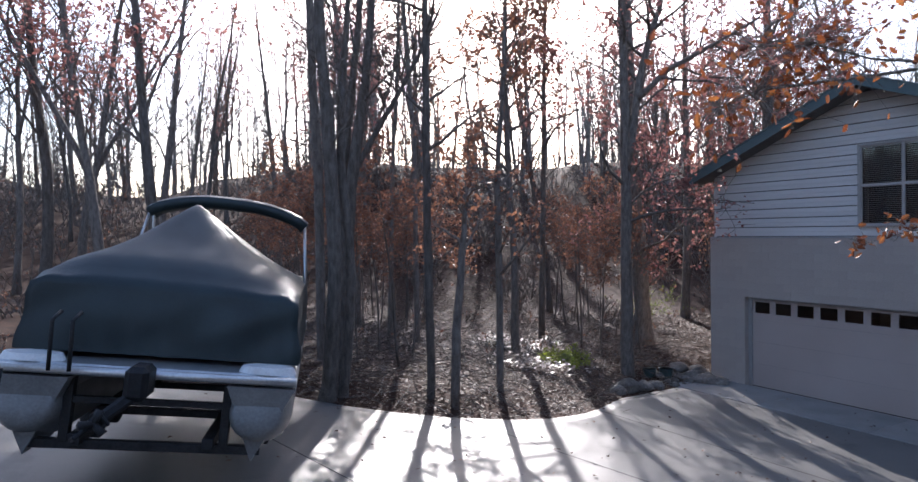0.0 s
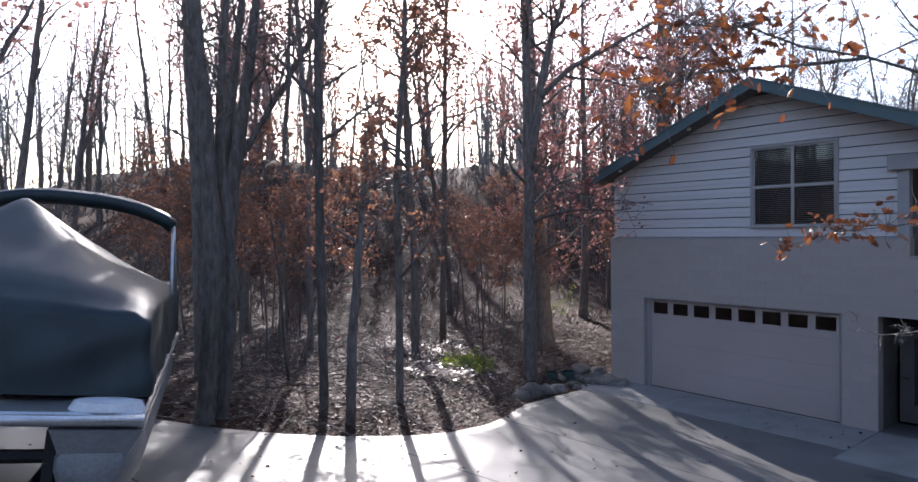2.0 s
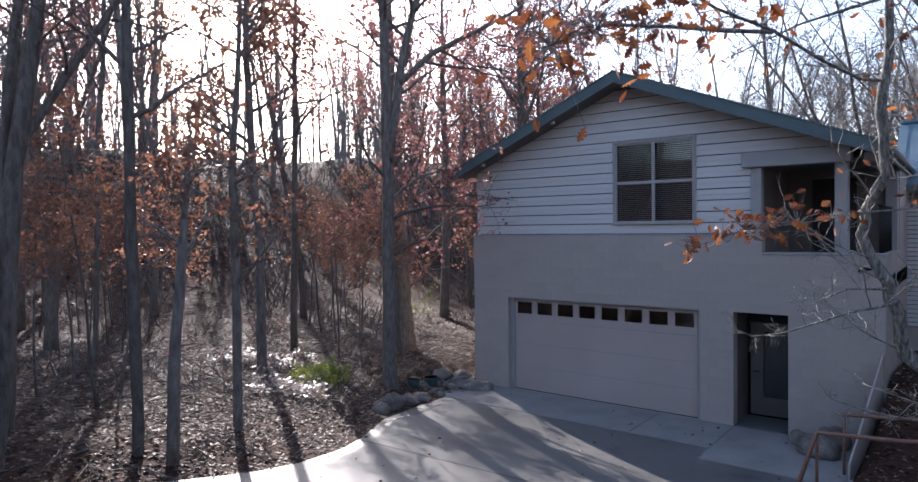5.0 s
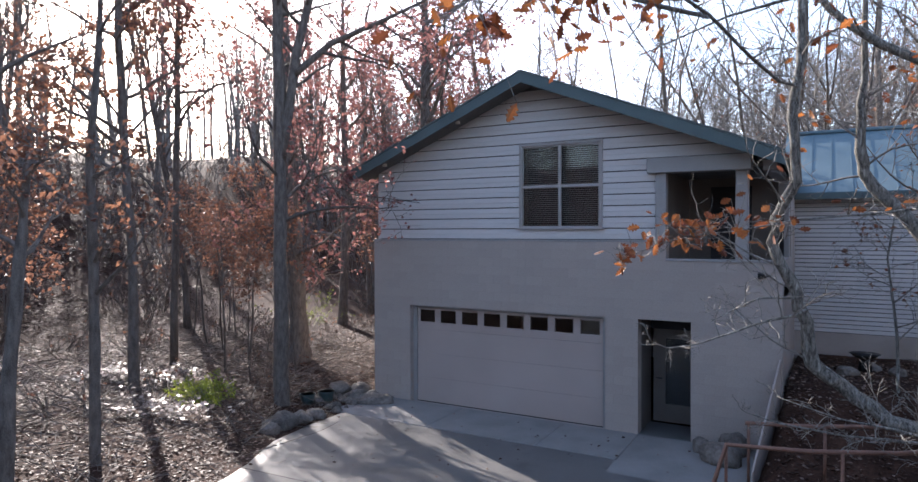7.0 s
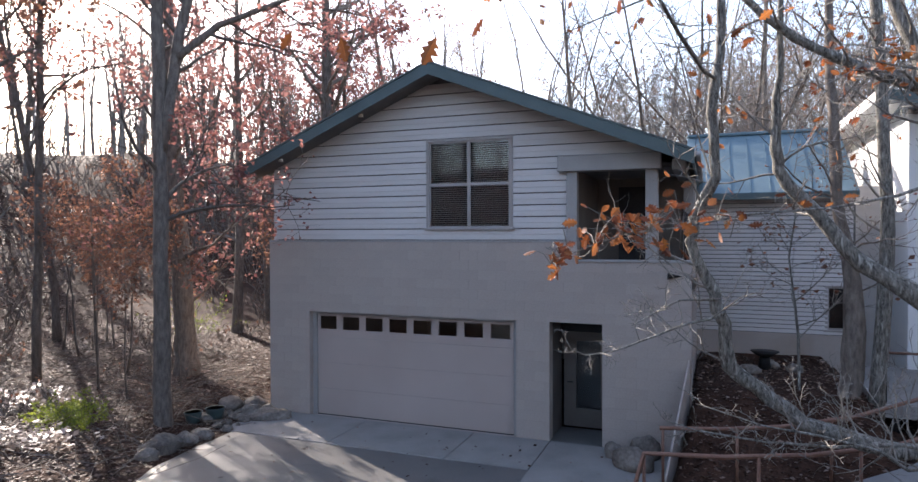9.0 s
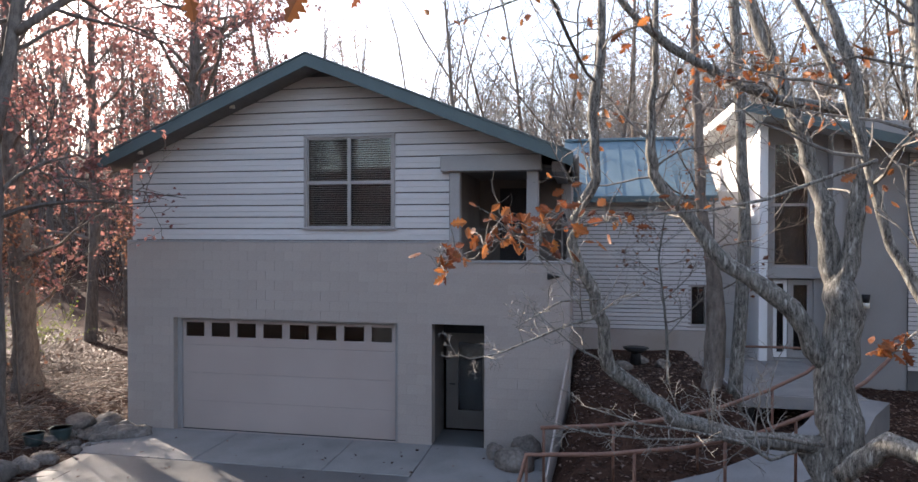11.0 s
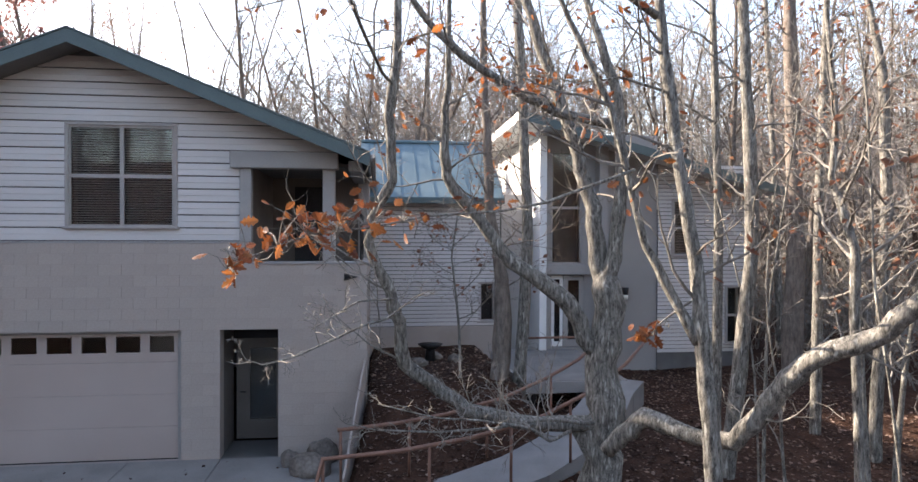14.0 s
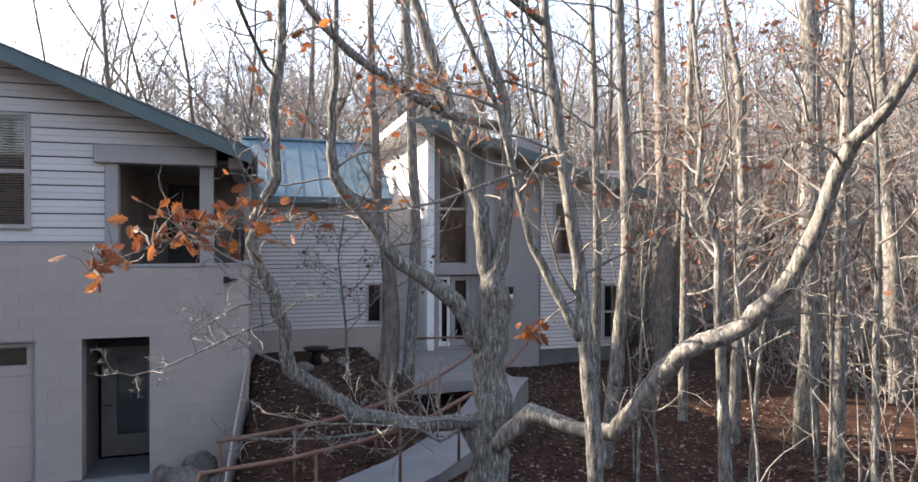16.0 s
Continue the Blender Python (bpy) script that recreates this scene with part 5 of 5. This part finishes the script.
while n < 42:
    a, d = rng.uniform(20, 82), rng.uniform(11, 27)
    x, y = 8.5 - math.sin(radians(a)) * d, -12.5 + math.cos(radians(a)) * d
    if not free(x, y, 1.3) or x > -3 and y > -7:
        continue
    placed.append((x, y))
    m = pose(x, y, ground(x, y), 0, 0, rng.uniform(0, 360))
    if n < 3:
        saps[n].matrix_basis = m
    else:
        c = copy_thing(saps[n % 3], m)
        c.scale = [rng.uniform(0.7, 1.15)] * 3
    n += 1


for i in range(38):
    r_ = random.Random(500 + i)
    x, y = r_.uniform(13.2, 19.5 if i < 22 else 24), r_.uniform(-10.5, -3.0)
    g = ground(x, y)
    pts, rad = wander((x, y, g), (r_.gauss(0, 0.1), r_.gauss(0, 0.1), 1), r_.uniform(3.5, 8), r_.uniform(0.012, 0.03), 0.006, 9, 0.07, r_, 0.04)
    stem_tree("sapling", "thin pale bare sapling among the trees", [[(*p, q) for p, q in zip(pts, rad)]], 600 + i, bark=M_BARK_OAK, limbs=10, reach=1.2, f0=0.25, levels=(3, 3), sides=6, group="saplings", refine=1, knots=0.0, twig_r=0.003, slim=0.5)


def far_woods():
    """Distant trees in one mesh: stems with sprays of twigs."""
    V, F = [], []
    r = random.Random(77)
    for i in range(900):
        a, d = (r.uniform(-80, 118), r.uniform(58, 130)) if i < 560 else (r.uniform(-75, 112), r.uniform(51, 76))
        x, y = 8.5 - math.sin(radians(a)) * d, -12.5 + math.cos(radians(a)) * d
        if i >= 560 and (8 < x < 20.5 and y < 20 or any(abs((x - p) * 0.515 + (y - q) * 0.857) < 1.4 for p, q in LANES) and x < 6):
            continue
        if a > 45 and r.random() < 0.4:
            continue
        g = ground(x, y)
        h = r.uniform(9, 16)
        pts, rad = wander((x, y, g - 0.3), (0, 0, 1), h, r.uniform(0.13, 0.26) if i < 560 else r.uniform(0.06, 0.13), 0.03, 5, 0.05, r)
        tube(V, F, pts, rad, 4, False)
        for j in range(30):
            p, e, s = along(pts, rad, 0.2 + 0.78 * r.random())
            bp, br = wander(p, sideways(e, r, 0.6, 0.3), r.uniform(1.5, 3.8), 0.05 if i < 560 else 0.03, 0.012, 3, 0.2, r)
            tube(V, F, bp, br, 3, False)
            for k in range(3):
                q, f, u = along(bp, br, r.random())
                wp, wr = wander(q, sideways(f, r, 0.6, 0.2), r.uniform(0.6, 1.4), 0.02 if i < 560 else 0.014, 0.008, 1, 0.1, r)
                tube(V, F, wp, wr, 3, False)
    return tagged(mesh_ob("far_woods", V, F, M_TWIG), "grey leafless woods on the far slope", "woods", kind="stuff")


far_woods()


def undergrowth():
    """Brush between the trees: thin stems, twigs and clinging leaves, in one mesh for each material."""
    V, F, LV, LF, PV, PF = [], [], [], [], [], []
    r = random.Random(91)
    n = 0
    while n < 2900:
        a, d = r.uniform(-80, 112) if n < 1500 else r.uniform(-75, -8), 13 + 60 * r.random() ** 0.8
        x, y = 8.5 - math.sin(radians(a)) * d, -12.5 + math.cos(radians(a)) * d
        if on_drive(x, y) or x > edge_x(y) - 1.5 and y < 16 and x < 20.3 or 8 < x < 20.5 and y > -5 and y < 16:
            continue
        n += 1
        g = ground(x, y)
        SV_, SF_ = (PV, PF) if a < 5 else (V, F)
        tall = r.uniform(0.8, 3.4) if a < 5 and d < 32 else r.uniform(0.25, 0.9) if d < 28 else r.uniform(0.8, 2.2) if d < 38 else r.uniform(1.5, 4.5)
        thick = 0.004 + d * 0.00022
        for i in range(5):
            t = r.random() * 6.283
            pts, rad = wander((x + r.gauss(0, 0.25), y + r.gauss(0, 0.25), g), (math.cos(t) * 0.45, math.sin(t) * 0.45, 1), tall * r.uniform(0.6, 1.2), thick * 2, thick, 4, 0.16, r)
            tube(SV_, SF_, pts, rad, 3, False)
            for j in range(5):
                p, e, q = along(pts, rad, 0.25 + 0.74 * r.random())
                wp, wr = wander(p, sideways(e, r, 0.6, 0.1), tall * r.uniform(0.15, 0.4), thick * 1.2, thick * 0.6, 2, 0.2, r)
                tube(SV_, SF_, wp, wr, 3, False)
                if r.random() < (0.22 if d > 32 else 0.16):
                    for k in range(2):
                        leaf(LV, LF, Vector(wp[-1 - k]), (0.06 + d * 0.0022) * r.uniform(0.6, 1.2), r)
    tagged(mesh_ob("undergrowth", V, F, M_BARK), "tangled thin brush between the trees", "brush", kind="stuff")
    tagged(mesh_ob("undergrowth", PV, PF, M_TWIG_PALE), "pale leafless brush under the trees", "brush", kind="stuff")
    tagged(mesh_ob("brush_leaves", LV, LF, M_LEAF_BROWN), "dry copper leaves on the brush", "leaves", kind="stuff")


undergrowth()

# ---- pontoon boat on its trailer ----
axis_f = Vector((-0.946, 0.322, 0)).normalized()
up = Vector((0, 0.125, 1)).normalized()
axis_f = (axis_f - up * axis_f.dot(up)).normalized()
axis_r = axis_f.cross(up).normalized()
BOAT_M = Matrix((( axis_r.x, axis_f.x, up.x, 0), (axis_r.y, axis_f.y, up.y, 0), (axis_r.z, axis_f.z, up.z, 0), (0, 0, 0, 1)))
STERN_R = Vector((5.26, -14.0, 2.91))
HALF = 1.27
base = STERN_R - axis_r * HALF - up * 1.12
BOAT_M.translation = base
boat = thing("pontoon_boat", "pontoon boat under a dark green canvas cover, on a trailer", "boat", BOAT_M)
DZ = 1.12
boxp("deck", M_ALU, boat, (-HALF, 0.0, DZ - 0.1, HALF, 6.2, DZ), 0.02, "aluminium-edged deck")
tube_part("deck_edge", M_ALU, boat, [(-HALF, -0.03, DZ - 0.05), (HALF, -0.03, DZ - 0.05)], 0.042)
for s in (-1, 1):
    V, F = [], []
    x = s * 0.95
    tube(V, F, [(x, -0.05, 0.79), (x, 0.0, 0.76), (x, 0.45, 0.70), (x, 5.3, 0.70), (x, 5.9, 0.78), (x, 6.4, 0.95)], [0.2, 0.235, 0.31, 0.31, 0.24, 0.04], 20)
    mesh_ob("pontoon", V, F, M_DULL, boat, "dull aluminium float tube", True)
    bm = bmesh.new()
    v = [bm.verts.new(p) for p in ((x - 0.28, -0.06, DZ - 0.11), (x + 0.32, -0.06, DZ - 0.11), (x + 0.06, 0.5, 0.36), (x + 0.32, 2.2, DZ - 0.11), (x - 0.28, 2.2, DZ - 0.11), (x - 0.02, 0.1, 0.3))]
    for f in ((0, 1, 5), (1, 2, 5), (1, 3, 2), (0, 5, 4), (4, 3, 1, 0), (5, 2, 3, 4)):
        bm.faces.new([v[i] for i in f])
    part("stern_bracket", bm, M_DULL, boat)
    bm = bmesh.new()
    bmesh.ops.create_cone(bm, cap_ends=True, segments=24, radius1=0.23, radius2=0.20, depth=0.06, matrix=Matrix.Translation((s * 1.0, 0.16, DZ + 0.03)) @ Matrix.Diagonal((1.15, 0.7, 1, 1)))
    part("swim_step", bm, M_GEL, boat, "oval white step pad")
# cover: a hem round the deck, upright sides, and a tent over the pole
CV, CF = [], []
NA, NB = 44, 60
Y0, Y1, HX, SH = 0.42, 6.05, 1.2, 0.80
for j in range(NB + 1):
    y = Y0 + (Y1 - Y0) * j / NB
    for i in range(NA + 1):
        u = -1 + 2 * i / NA
        x = u * HX
        dy = abs(y - 1.8) / (1.42 if y < 1.8 else 4.3)
        w_ = abs(x + 0.08) / (1.28 if x > -0.08 else 1.12)
        r = (dy ** 4 + w_ ** 4) ** 0.25
        tent = max(0.0, 1 - r) ** 1.12
        sag = -0.05 * math.sin(math.pi * min(1, r)) * (0.6 + 0.4 * noise.noise((x * 1.3, y * 1.1, 2)))
        z = DZ + SH + 0.83 * tent + sag + 0.03 * smooth(0.0, -1.0, u)
        z += 0.022 * noise.noise((x * 2.3, y * 1.9, 5)) + 0.008 * noise.noise((x * 7.0, y * 5.0, 9))
        z -= 0.07 * smooth(0.88, 1.0, abs(u)) + 0.10 * smooth(0.34, 0.0, y - Y0)
        CV.append((x, y, z))
ring = [j * (NA + 1) for j in range(NB + 1)] + [NB * (NA + 1) + i for i in range(1, NA + 1)] + [j * (NA + 1) + NA for j in range(NB - 1, -1, -1)] + [i for i in range(NA - 1, 0, -1)]
for j in range(NB):
    for i in range(NA):
        a = j * (NA + 1) + i
        CF.append((a, a + 1, a + NA + 2, a + NA + 1))
last = ring
for k in range(1, 11):
    f = k / 10
    row = []
    for n_, v in enumerate(ring):
        x, y, z = CV[v]
        out = 0.05 * math.sin(f * 1.6) + 0.05 * noise.noise((x * 2.2 + f * 0.9, y * 2.2, f * 1.3)) * math.sin(f * 2.6) + 0.018 * math.sin(n_ * 0.9 + 2 * math.sin(n_ * 0.23)) * f * f
        row.append(len(CV))
        nx = math.copysign(1, x) if abs(abs(x) - HX) < 0.01 else 0
        ny = -1 if abs(y - Y0) < 0.01 else 1 if abs(y - Y1) < 0.01 else 0
        CV.append((x + nx * out, y + ny * out, z + (DZ + 0.05 - z) * f))
    for n_ in range(len(ring)):
        m_ = (n_ + 1) % len(ring)
        CF.append((last[n_], last[m_], row[m_], row[n_]))
    last = row
cover = mesh_ob("cover", CV, CF, M_COVER, boat, "taut dark green canvas mooring cover peaked at a pole", True)
# bimini top
BV, BF = [], []
for j in range(7):
    y = 4.22 + j * 0.06
    for i in range(21):
        u = -1 + i / 10
        z = DZ + 1.66 + 0.22 * (1 - abs(u) ** 2.6) - 0.05 * abs(j - 3) / 3 - (0.03 if abs(u) > 0.97 else 0) + 0.01 * noise.noise((u * 5, j, 1))
        BV.append((u * 1.14 - 0.05, y, z))
for j in range(6):
    for i in range(20):
        a = j * 21 + i
        BF.append((a, a + 1, a + 22, a + 21))
bim = mesh_ob("bimini_top", BV, BF, M_COVER, boat, "folded dark canvas sunshade", True)
so = bim.modifiers.new("thick", "SOLIDIFY")
so.thickness = 0.15
so.offset = 0.0
for s in (-1, 1):
    tube_part("bimini_pole", M_ALU, boat, [(s * 1.2, 3.6, DZ + 0.72), (s * 1.13 - 0.05, 4.35, DZ + 1.7)], 0.02)
    tube_part("bimini_pole", M_ALU, boat, [(s * 1.2, 4.9, DZ + 0.72), (s * 1.13 - 0.05, 4.5, DZ + 1.7)], 0.02)
# outboard
bm = bmesh.new()
box(bm, -0.11, -0.42, 0.9, 0.08, -0.08, 1.19, 0.045)
part("outboard_cowl", bm, M_BLACK, boat, "black outboard motor cowl")
bm = bmesh.new()
box(bm, -0.05, -0.1, -0.44, 0.05, 0.08, 0.05, 0.025)
box(bm, -0.08, -0.15, -0.36, 0.08, 0.12, -0.33, 0.01)
box(bm, -0.018, -0.06, -0.58, 0.018, 0.09, -0.42, 0.008)
LEG_M = Matrix.Translation((-0.03, -0.26, 0.95)) @ pose(0, 0, 0, -34, 48, 0)
bmesh.ops.transform(bm, matrix=LEG_M, verts=bm.verts)
part("outboard_leg", bm, M_BLACK, boat)
for k in range(3):
    t = k * 2.094
    tube_part("propeller_blade", M_STEEL, boat, [tuple(LEG_M @ Vector((0, -0.12, -0.42))), tuple(LEG_M @ Vector((0.11 * math.cos(t), -0.14, -0.42 + 0.11 * math.sin(t))))], [0.025, 0.04], 5)
# boarding ladder folded up
for x in (-0.78, -0.62):
    tube_part("ladder_rail", M_STEEL, boat, [(x, -0.1, DZ - 0.05), (x - 0.01, -0.12, DZ + 0.38), (x + 0.02, -0.02, DZ + 0.45)], 0.018)
trailer = thing("boat_trailer", "black steel boat trailer under the pontoon boat", "trailer", BOAT_M)
for s in (-1, 1):
    boxp("bunk_rail", M_STEEL, trailer, (s * 0.55 - 0.05, 0.0, 0.42, s * 0.55 + 0.05, 5.5, 0.52), 0.005)
    boxp("upright", M_STEEL, trailer, (s * 0.67 - 0.04, 0.1, 0.42, s * 0.67 + 0.04, 0.2, 0.98), 0.005)
    for y in (1.9, 2.6):
        V, F = [], []
        tube(V, F, [(s * 0.92 - 0.1, y, 0.26), (s * 0.92 - 0.07, y, 0.26), (s * 0.92 + 0.07, y, 0.26), (s * 0.92 + 0.1, y, 0.26)], [0.2, 0.27, 0.27, 0.2], 24)
        w = mesh_ob("wheel", V, F, M_RUBBER, trailer, "", True)
        V, F = [], []
        tube(V, F, [(s * 0.92 + 0.09 * s, y, 0.26), (s * 0.92 + 0.115 * s, y, 0.26)], [0.15, 0.12], 16)
        mesh_ob("rim", V, F, M_ALU, w)
for y in (0.15, 1.5, 3.0, 4.5):
    boxp("crossbar", M_STEEL, trailer, (-1.0, y - 0.04, 0.36, 1.0, y + 0.04, 0.44), 0.005)
boxp("crossbar", M_STEEL, trailer, (-0.7, 0.12, 0.76, 0.7, 0.18, 0.82), 0.005)
boxp("drawbar", M_STEEL, trailer, (-0.06, 4.5, 0.36, 0.06, 7.4, 0.46), 0.005)
tube_part("guide_pole", M_STEEL, trailer, [(-1.12, -0.3, 0.0), (-1.06, -0.3, 1.1)], 0.022)

# ---- rocks, pots, shrubs, litter ----
def rock(x, y, sx, sy, sz, seed, name="boulder", label="rounded grey boulder at the driveway edge"):
    bm = bmesh.new()
    bmesh.ops.create_icosphere(bm, subdivisions=3, radius=1.0)
    for v in bm.verts:
        f = 1 + 0.34 * noise.noise(v.co * 1.3 + Vector((seed * 3.7, 0, 0))) + 0.12 * noise.noise(v.co * 3.1 + Vector((0, seed, 0)))
        v.co = Vector((v.co.x * sx, v.co.y * sy, v.co.z * sz)) * f
    o = part(name, bm, M_STONE, sm=True)
    o.matrix_basis = pose(x, y, max(ground(x, y), ramp_z(y)) + sz * 0.45, 0, 0, seed * 47)
    return tagged(o, label, "rock", "border stones")


rng = random.Random(31)
for i, (x, y, s) in enumerate(((-0.85, -3.95, 0.2), (-1.1, -3.4, 0.33), (-1.15, -2.75, 0.24), (-1.15, -2.25, 0.2), (-1.25, -0.62, 0.28), (-1.5, -0.15, 0.34), (-1.9, -0.5, 0.3), (-0.98, -0.3, 0.2))):
    rock(x, y, s * rng.uniform(1.0, 1.4), s * rng.uniform(0.8, 1.1), s * rng.uniform(0.6, 0.8), i + 1)
for i in range(26):
    x, y = rng.uniform(-2.1, -1.0), rng.uniform(-1.7, -0.6)
    s = rng.uniform(0.06, 0.13)
    rock(x, y, s * 1.2, s, s * 0.8, i + 20, "cobble", "small rounded stone in the rock border")
rock(-0.72, -0.62, 0.5, 0.24, 0.17, 58, label="flat brown ledge stone at the garage corner")
rock(6.95, -0.45, 0.2, 0.17, 0.2, 60, label="brown boulder beside the garage corner")
rock(7.35, -0.95, 0.34, 0.28, 0.28, 61, label="pale grey boulder beside the garage corner")
rock(7.5, -0.35, 0.3, 0.25, 0.3, 62, label="grey boulder against the block wall")
for i, (x, y) in enumerate(((9.9, 3.4), (10.3, 2.6), (9.4, 1.9))):
    rock(x, y, 0.2, 0.17, 0.12, 70 + i, label="flat stone among the fallen leaves")


def pot(x, y, r, h):
    t = thing("plant_pot", "empty dark glazed plant pot beside the rocks", "pot", pose(x, y, ground(x, y) - 0.02), "plant pots")
    V, F = [], []
    tube(V, F, [(0, 0, 0), (0, 0, h * 0.5), (0, 0, h * 0.93), (0, 0, h), (0, 0, h), (0, 0, h * 0.8)], [r * 0.72, r * 0.9, r, r * 1.08, r * 0.92, r * 0.88], 24)
    mesh_ob("body", V, F, M_POT, t, "", True)
    V, F = [], []
    tube(V, F, [(0, 0, h * 0.8), (0, 0, h * 0.86)], [r * 0.87, r * 0.8], 20)
    mesh_ob("soil", V, F, M_LITTER, t)


pot(-1.85, -1.75, 0.18, 0.24)
pot(-1.65, -1.3, 0.2, 0.28)
bb = thing("bird_bath", "low dark bird bath among the leaves", "bird bath", pose(9.75, 2.9, ground(9.75, 2.9)))
tube_part("pedestal", M_STEEL, bb, [(0, 0, 0), (0, 0, 0.3)], [0.14, 0.1], 12)
tube_part("bowl", M_STEEL, bb, [(0, 0, 0.3), (0, 0, 0.4)], [0.16, 0.3], 20)

def shrub(x, y, w, h, n, material, label, seed, size=0.07, flat=False):
    r = random.Random(seed)
    t = thing("shrub", label, "shrub", pose(x, y, ground(x, y)))
    V, F, LV, LF = [], [], [], []
    for i in range(34):
        a = r.uniform(0, 6.283)
        pts, rad = wander((r.gauss(0, w * 0.3), r.gauss(0, w * 0.3), 0), (math.cos(a) * 0.7, math.sin(a) * 0.7, 0.8), h * r.uniform(0.7, 1.3), 0.007, 0.003, 4, 0.2, r)
        tube(V, F, pts, rad, 3, False)
        for j in range(n // 34):
            p, d, q = along(pts, rad, r.uniform(0.25, 0.99))
            p = p + Vector((r.gauss(0, .05), r.gauss(0, .05), r.gauss(0, .04)))
            s = size * r.uniform(0.6, 1.2)
            if flat:
                c, e, k = Vector((1, 0, r.gauss(0, 0.25))), Vector((0, 1, r.gauss(0, 0.25))), len(LV)
                b = r.random() * 6.283
                for q in range(4):
                    LV.append(tuple(p + (c * math.cos(b + q * 1.571) + e * math.sin(b + q * 1.571)) * s * (0.55 if q % 2 else 0.3)))
                LF.append((k, k + 1, k + 2, k + 3))
            else:
                leaf(LV, LF, p, s, r)
    tagged(mesh_ob("stems", V, F, M_TWIG, t), kind="stuff")
    tagged(mesh_ob("leaves", LV, LF, material, t), kind="stuff")


shrub(-3.3, -3.5, 1.2, 0.45, 1300, M_LEAF_GREEN, "low yellow-green shrub on the woodland floor", 1)
shrub(-4.0, -2.9, 1.2, 0.45, 1100, M_LEAF_GREEN, "low yellow-green shrub on the woodland floor", 2)
for i, (x, y, w, n) in enumerate(((-5.5, -2.75, 1.1, 800), (-6.5, -3.2, 1.2, 800), (-7.4, -3.5, 1.1, 500), (-2.0, -5.2, 0.8, 240), (-2.9, -5.5, 0.9, 200))):
    shrub(x, y, w, 0.42, n, M_LEAF_SUN_TINT, "low shrub with sunlight put into its pale leaf colour", 30 + i, 0.13, True)
shrub(-8.2, 5.2, 0.5, 1.7, 500, M_LEAF_GREEN, "thin yellow-leaved shrub near the garage corner", 3)
shrub(-4.0, -12.8, 0.5, 1.4, 500, M_LEAF_OAK, "small orange-leaved shrub beyond the boat", 4)


def litter(name, n, box_, seed, size, label, okay):
    r = random.Random(seed)
    V, F = [], []
    while n:
        x, y = r.uniform(box_[0], box_[2]), r.uniform(box_[1], box_[3])
        if not okay(x, y):
            continue
        n -= 1
        z = max(ground(x, y), ramp_z(y) + 0.032 if on_drive(x, y) else -9) + 0.012
        a, s = r.random() * 6.283, size * r.uniform(0.6, 1.4)
        c, d = math.cos(a) * s, math.sin(a) * s
        t1, t2 = r.uniform(-0.4, 0.6) * s, r.uniform(-0.4, 0.6) * s
        k = len(V)
        V += [(x - c * 0.5, y - d * 0.5, z), (x - d * 0.33, y + c * 0.33, z + t1 * 0.5), (x + c * 0.5, y + d * 0.5, z + abs(t2) * 0.3), (x + d * 0.33, y - c * 0.33, z + t2 * 0.5)]
        F += [(k, k + 1, k + 2), (k, k + 2, k + 3)]
    return tagged(mesh_ob(name, V, F, M_LEAF_DEAD), label, "leaves", kind="stuff")


litter("fallen_leaves", 95000, (-18, -15, 1.5, 9), 1, 0.072, "curled brown leaves covering the woodland floor", lambda x, y: x < edge_x(y) - 0.02 and not (x > -1.2 and y > 0))
litter("fallen_leaves", 30000, (-38, -15, -18, 20), 8, 0.13, "brown leaves over the rising slope", lambda x, y: True)
litter("fallen_leaves", 26000, (8.1, -9, 20, 5), 2, 0.075, "brown leaves over the bank before the house", lambda x, y: not on_drive(x, y))
litter("scattered_leaves", 260, (-1, -15, 8, -0.1), 3, 0.07, "a few dry leaves on the concrete", on_drive)


def sticks(n, seed):
    r = random.Random(seed)
    V, F = [], []
    while n:
        x, y = r.uniform(-12, 1.4), r.uniform(-13, 4)
        if x > edge_x(y) - 0.1:
            continue
        n -= 1
        a = r.random() * 6.283
        pts, rad = wander((x, y, ground(x, y) + 0.03), (math.cos(a), math.sin(a), r.uniform(0, 0.35)), r.uniform(0.4, 1.6), r.uniform(0.004, 0.012), 0.003, 4, 0.18, r)
        tube(V, F, pts, rad, 3, False)
    return tagged(mesh_ob("fallen_sticks", V, F, M_STICK), "thin brown sticks lying on the leaves", "sticks", kind="stuff")


sticks(2600, 5)

# wall blocks last
block_courses()
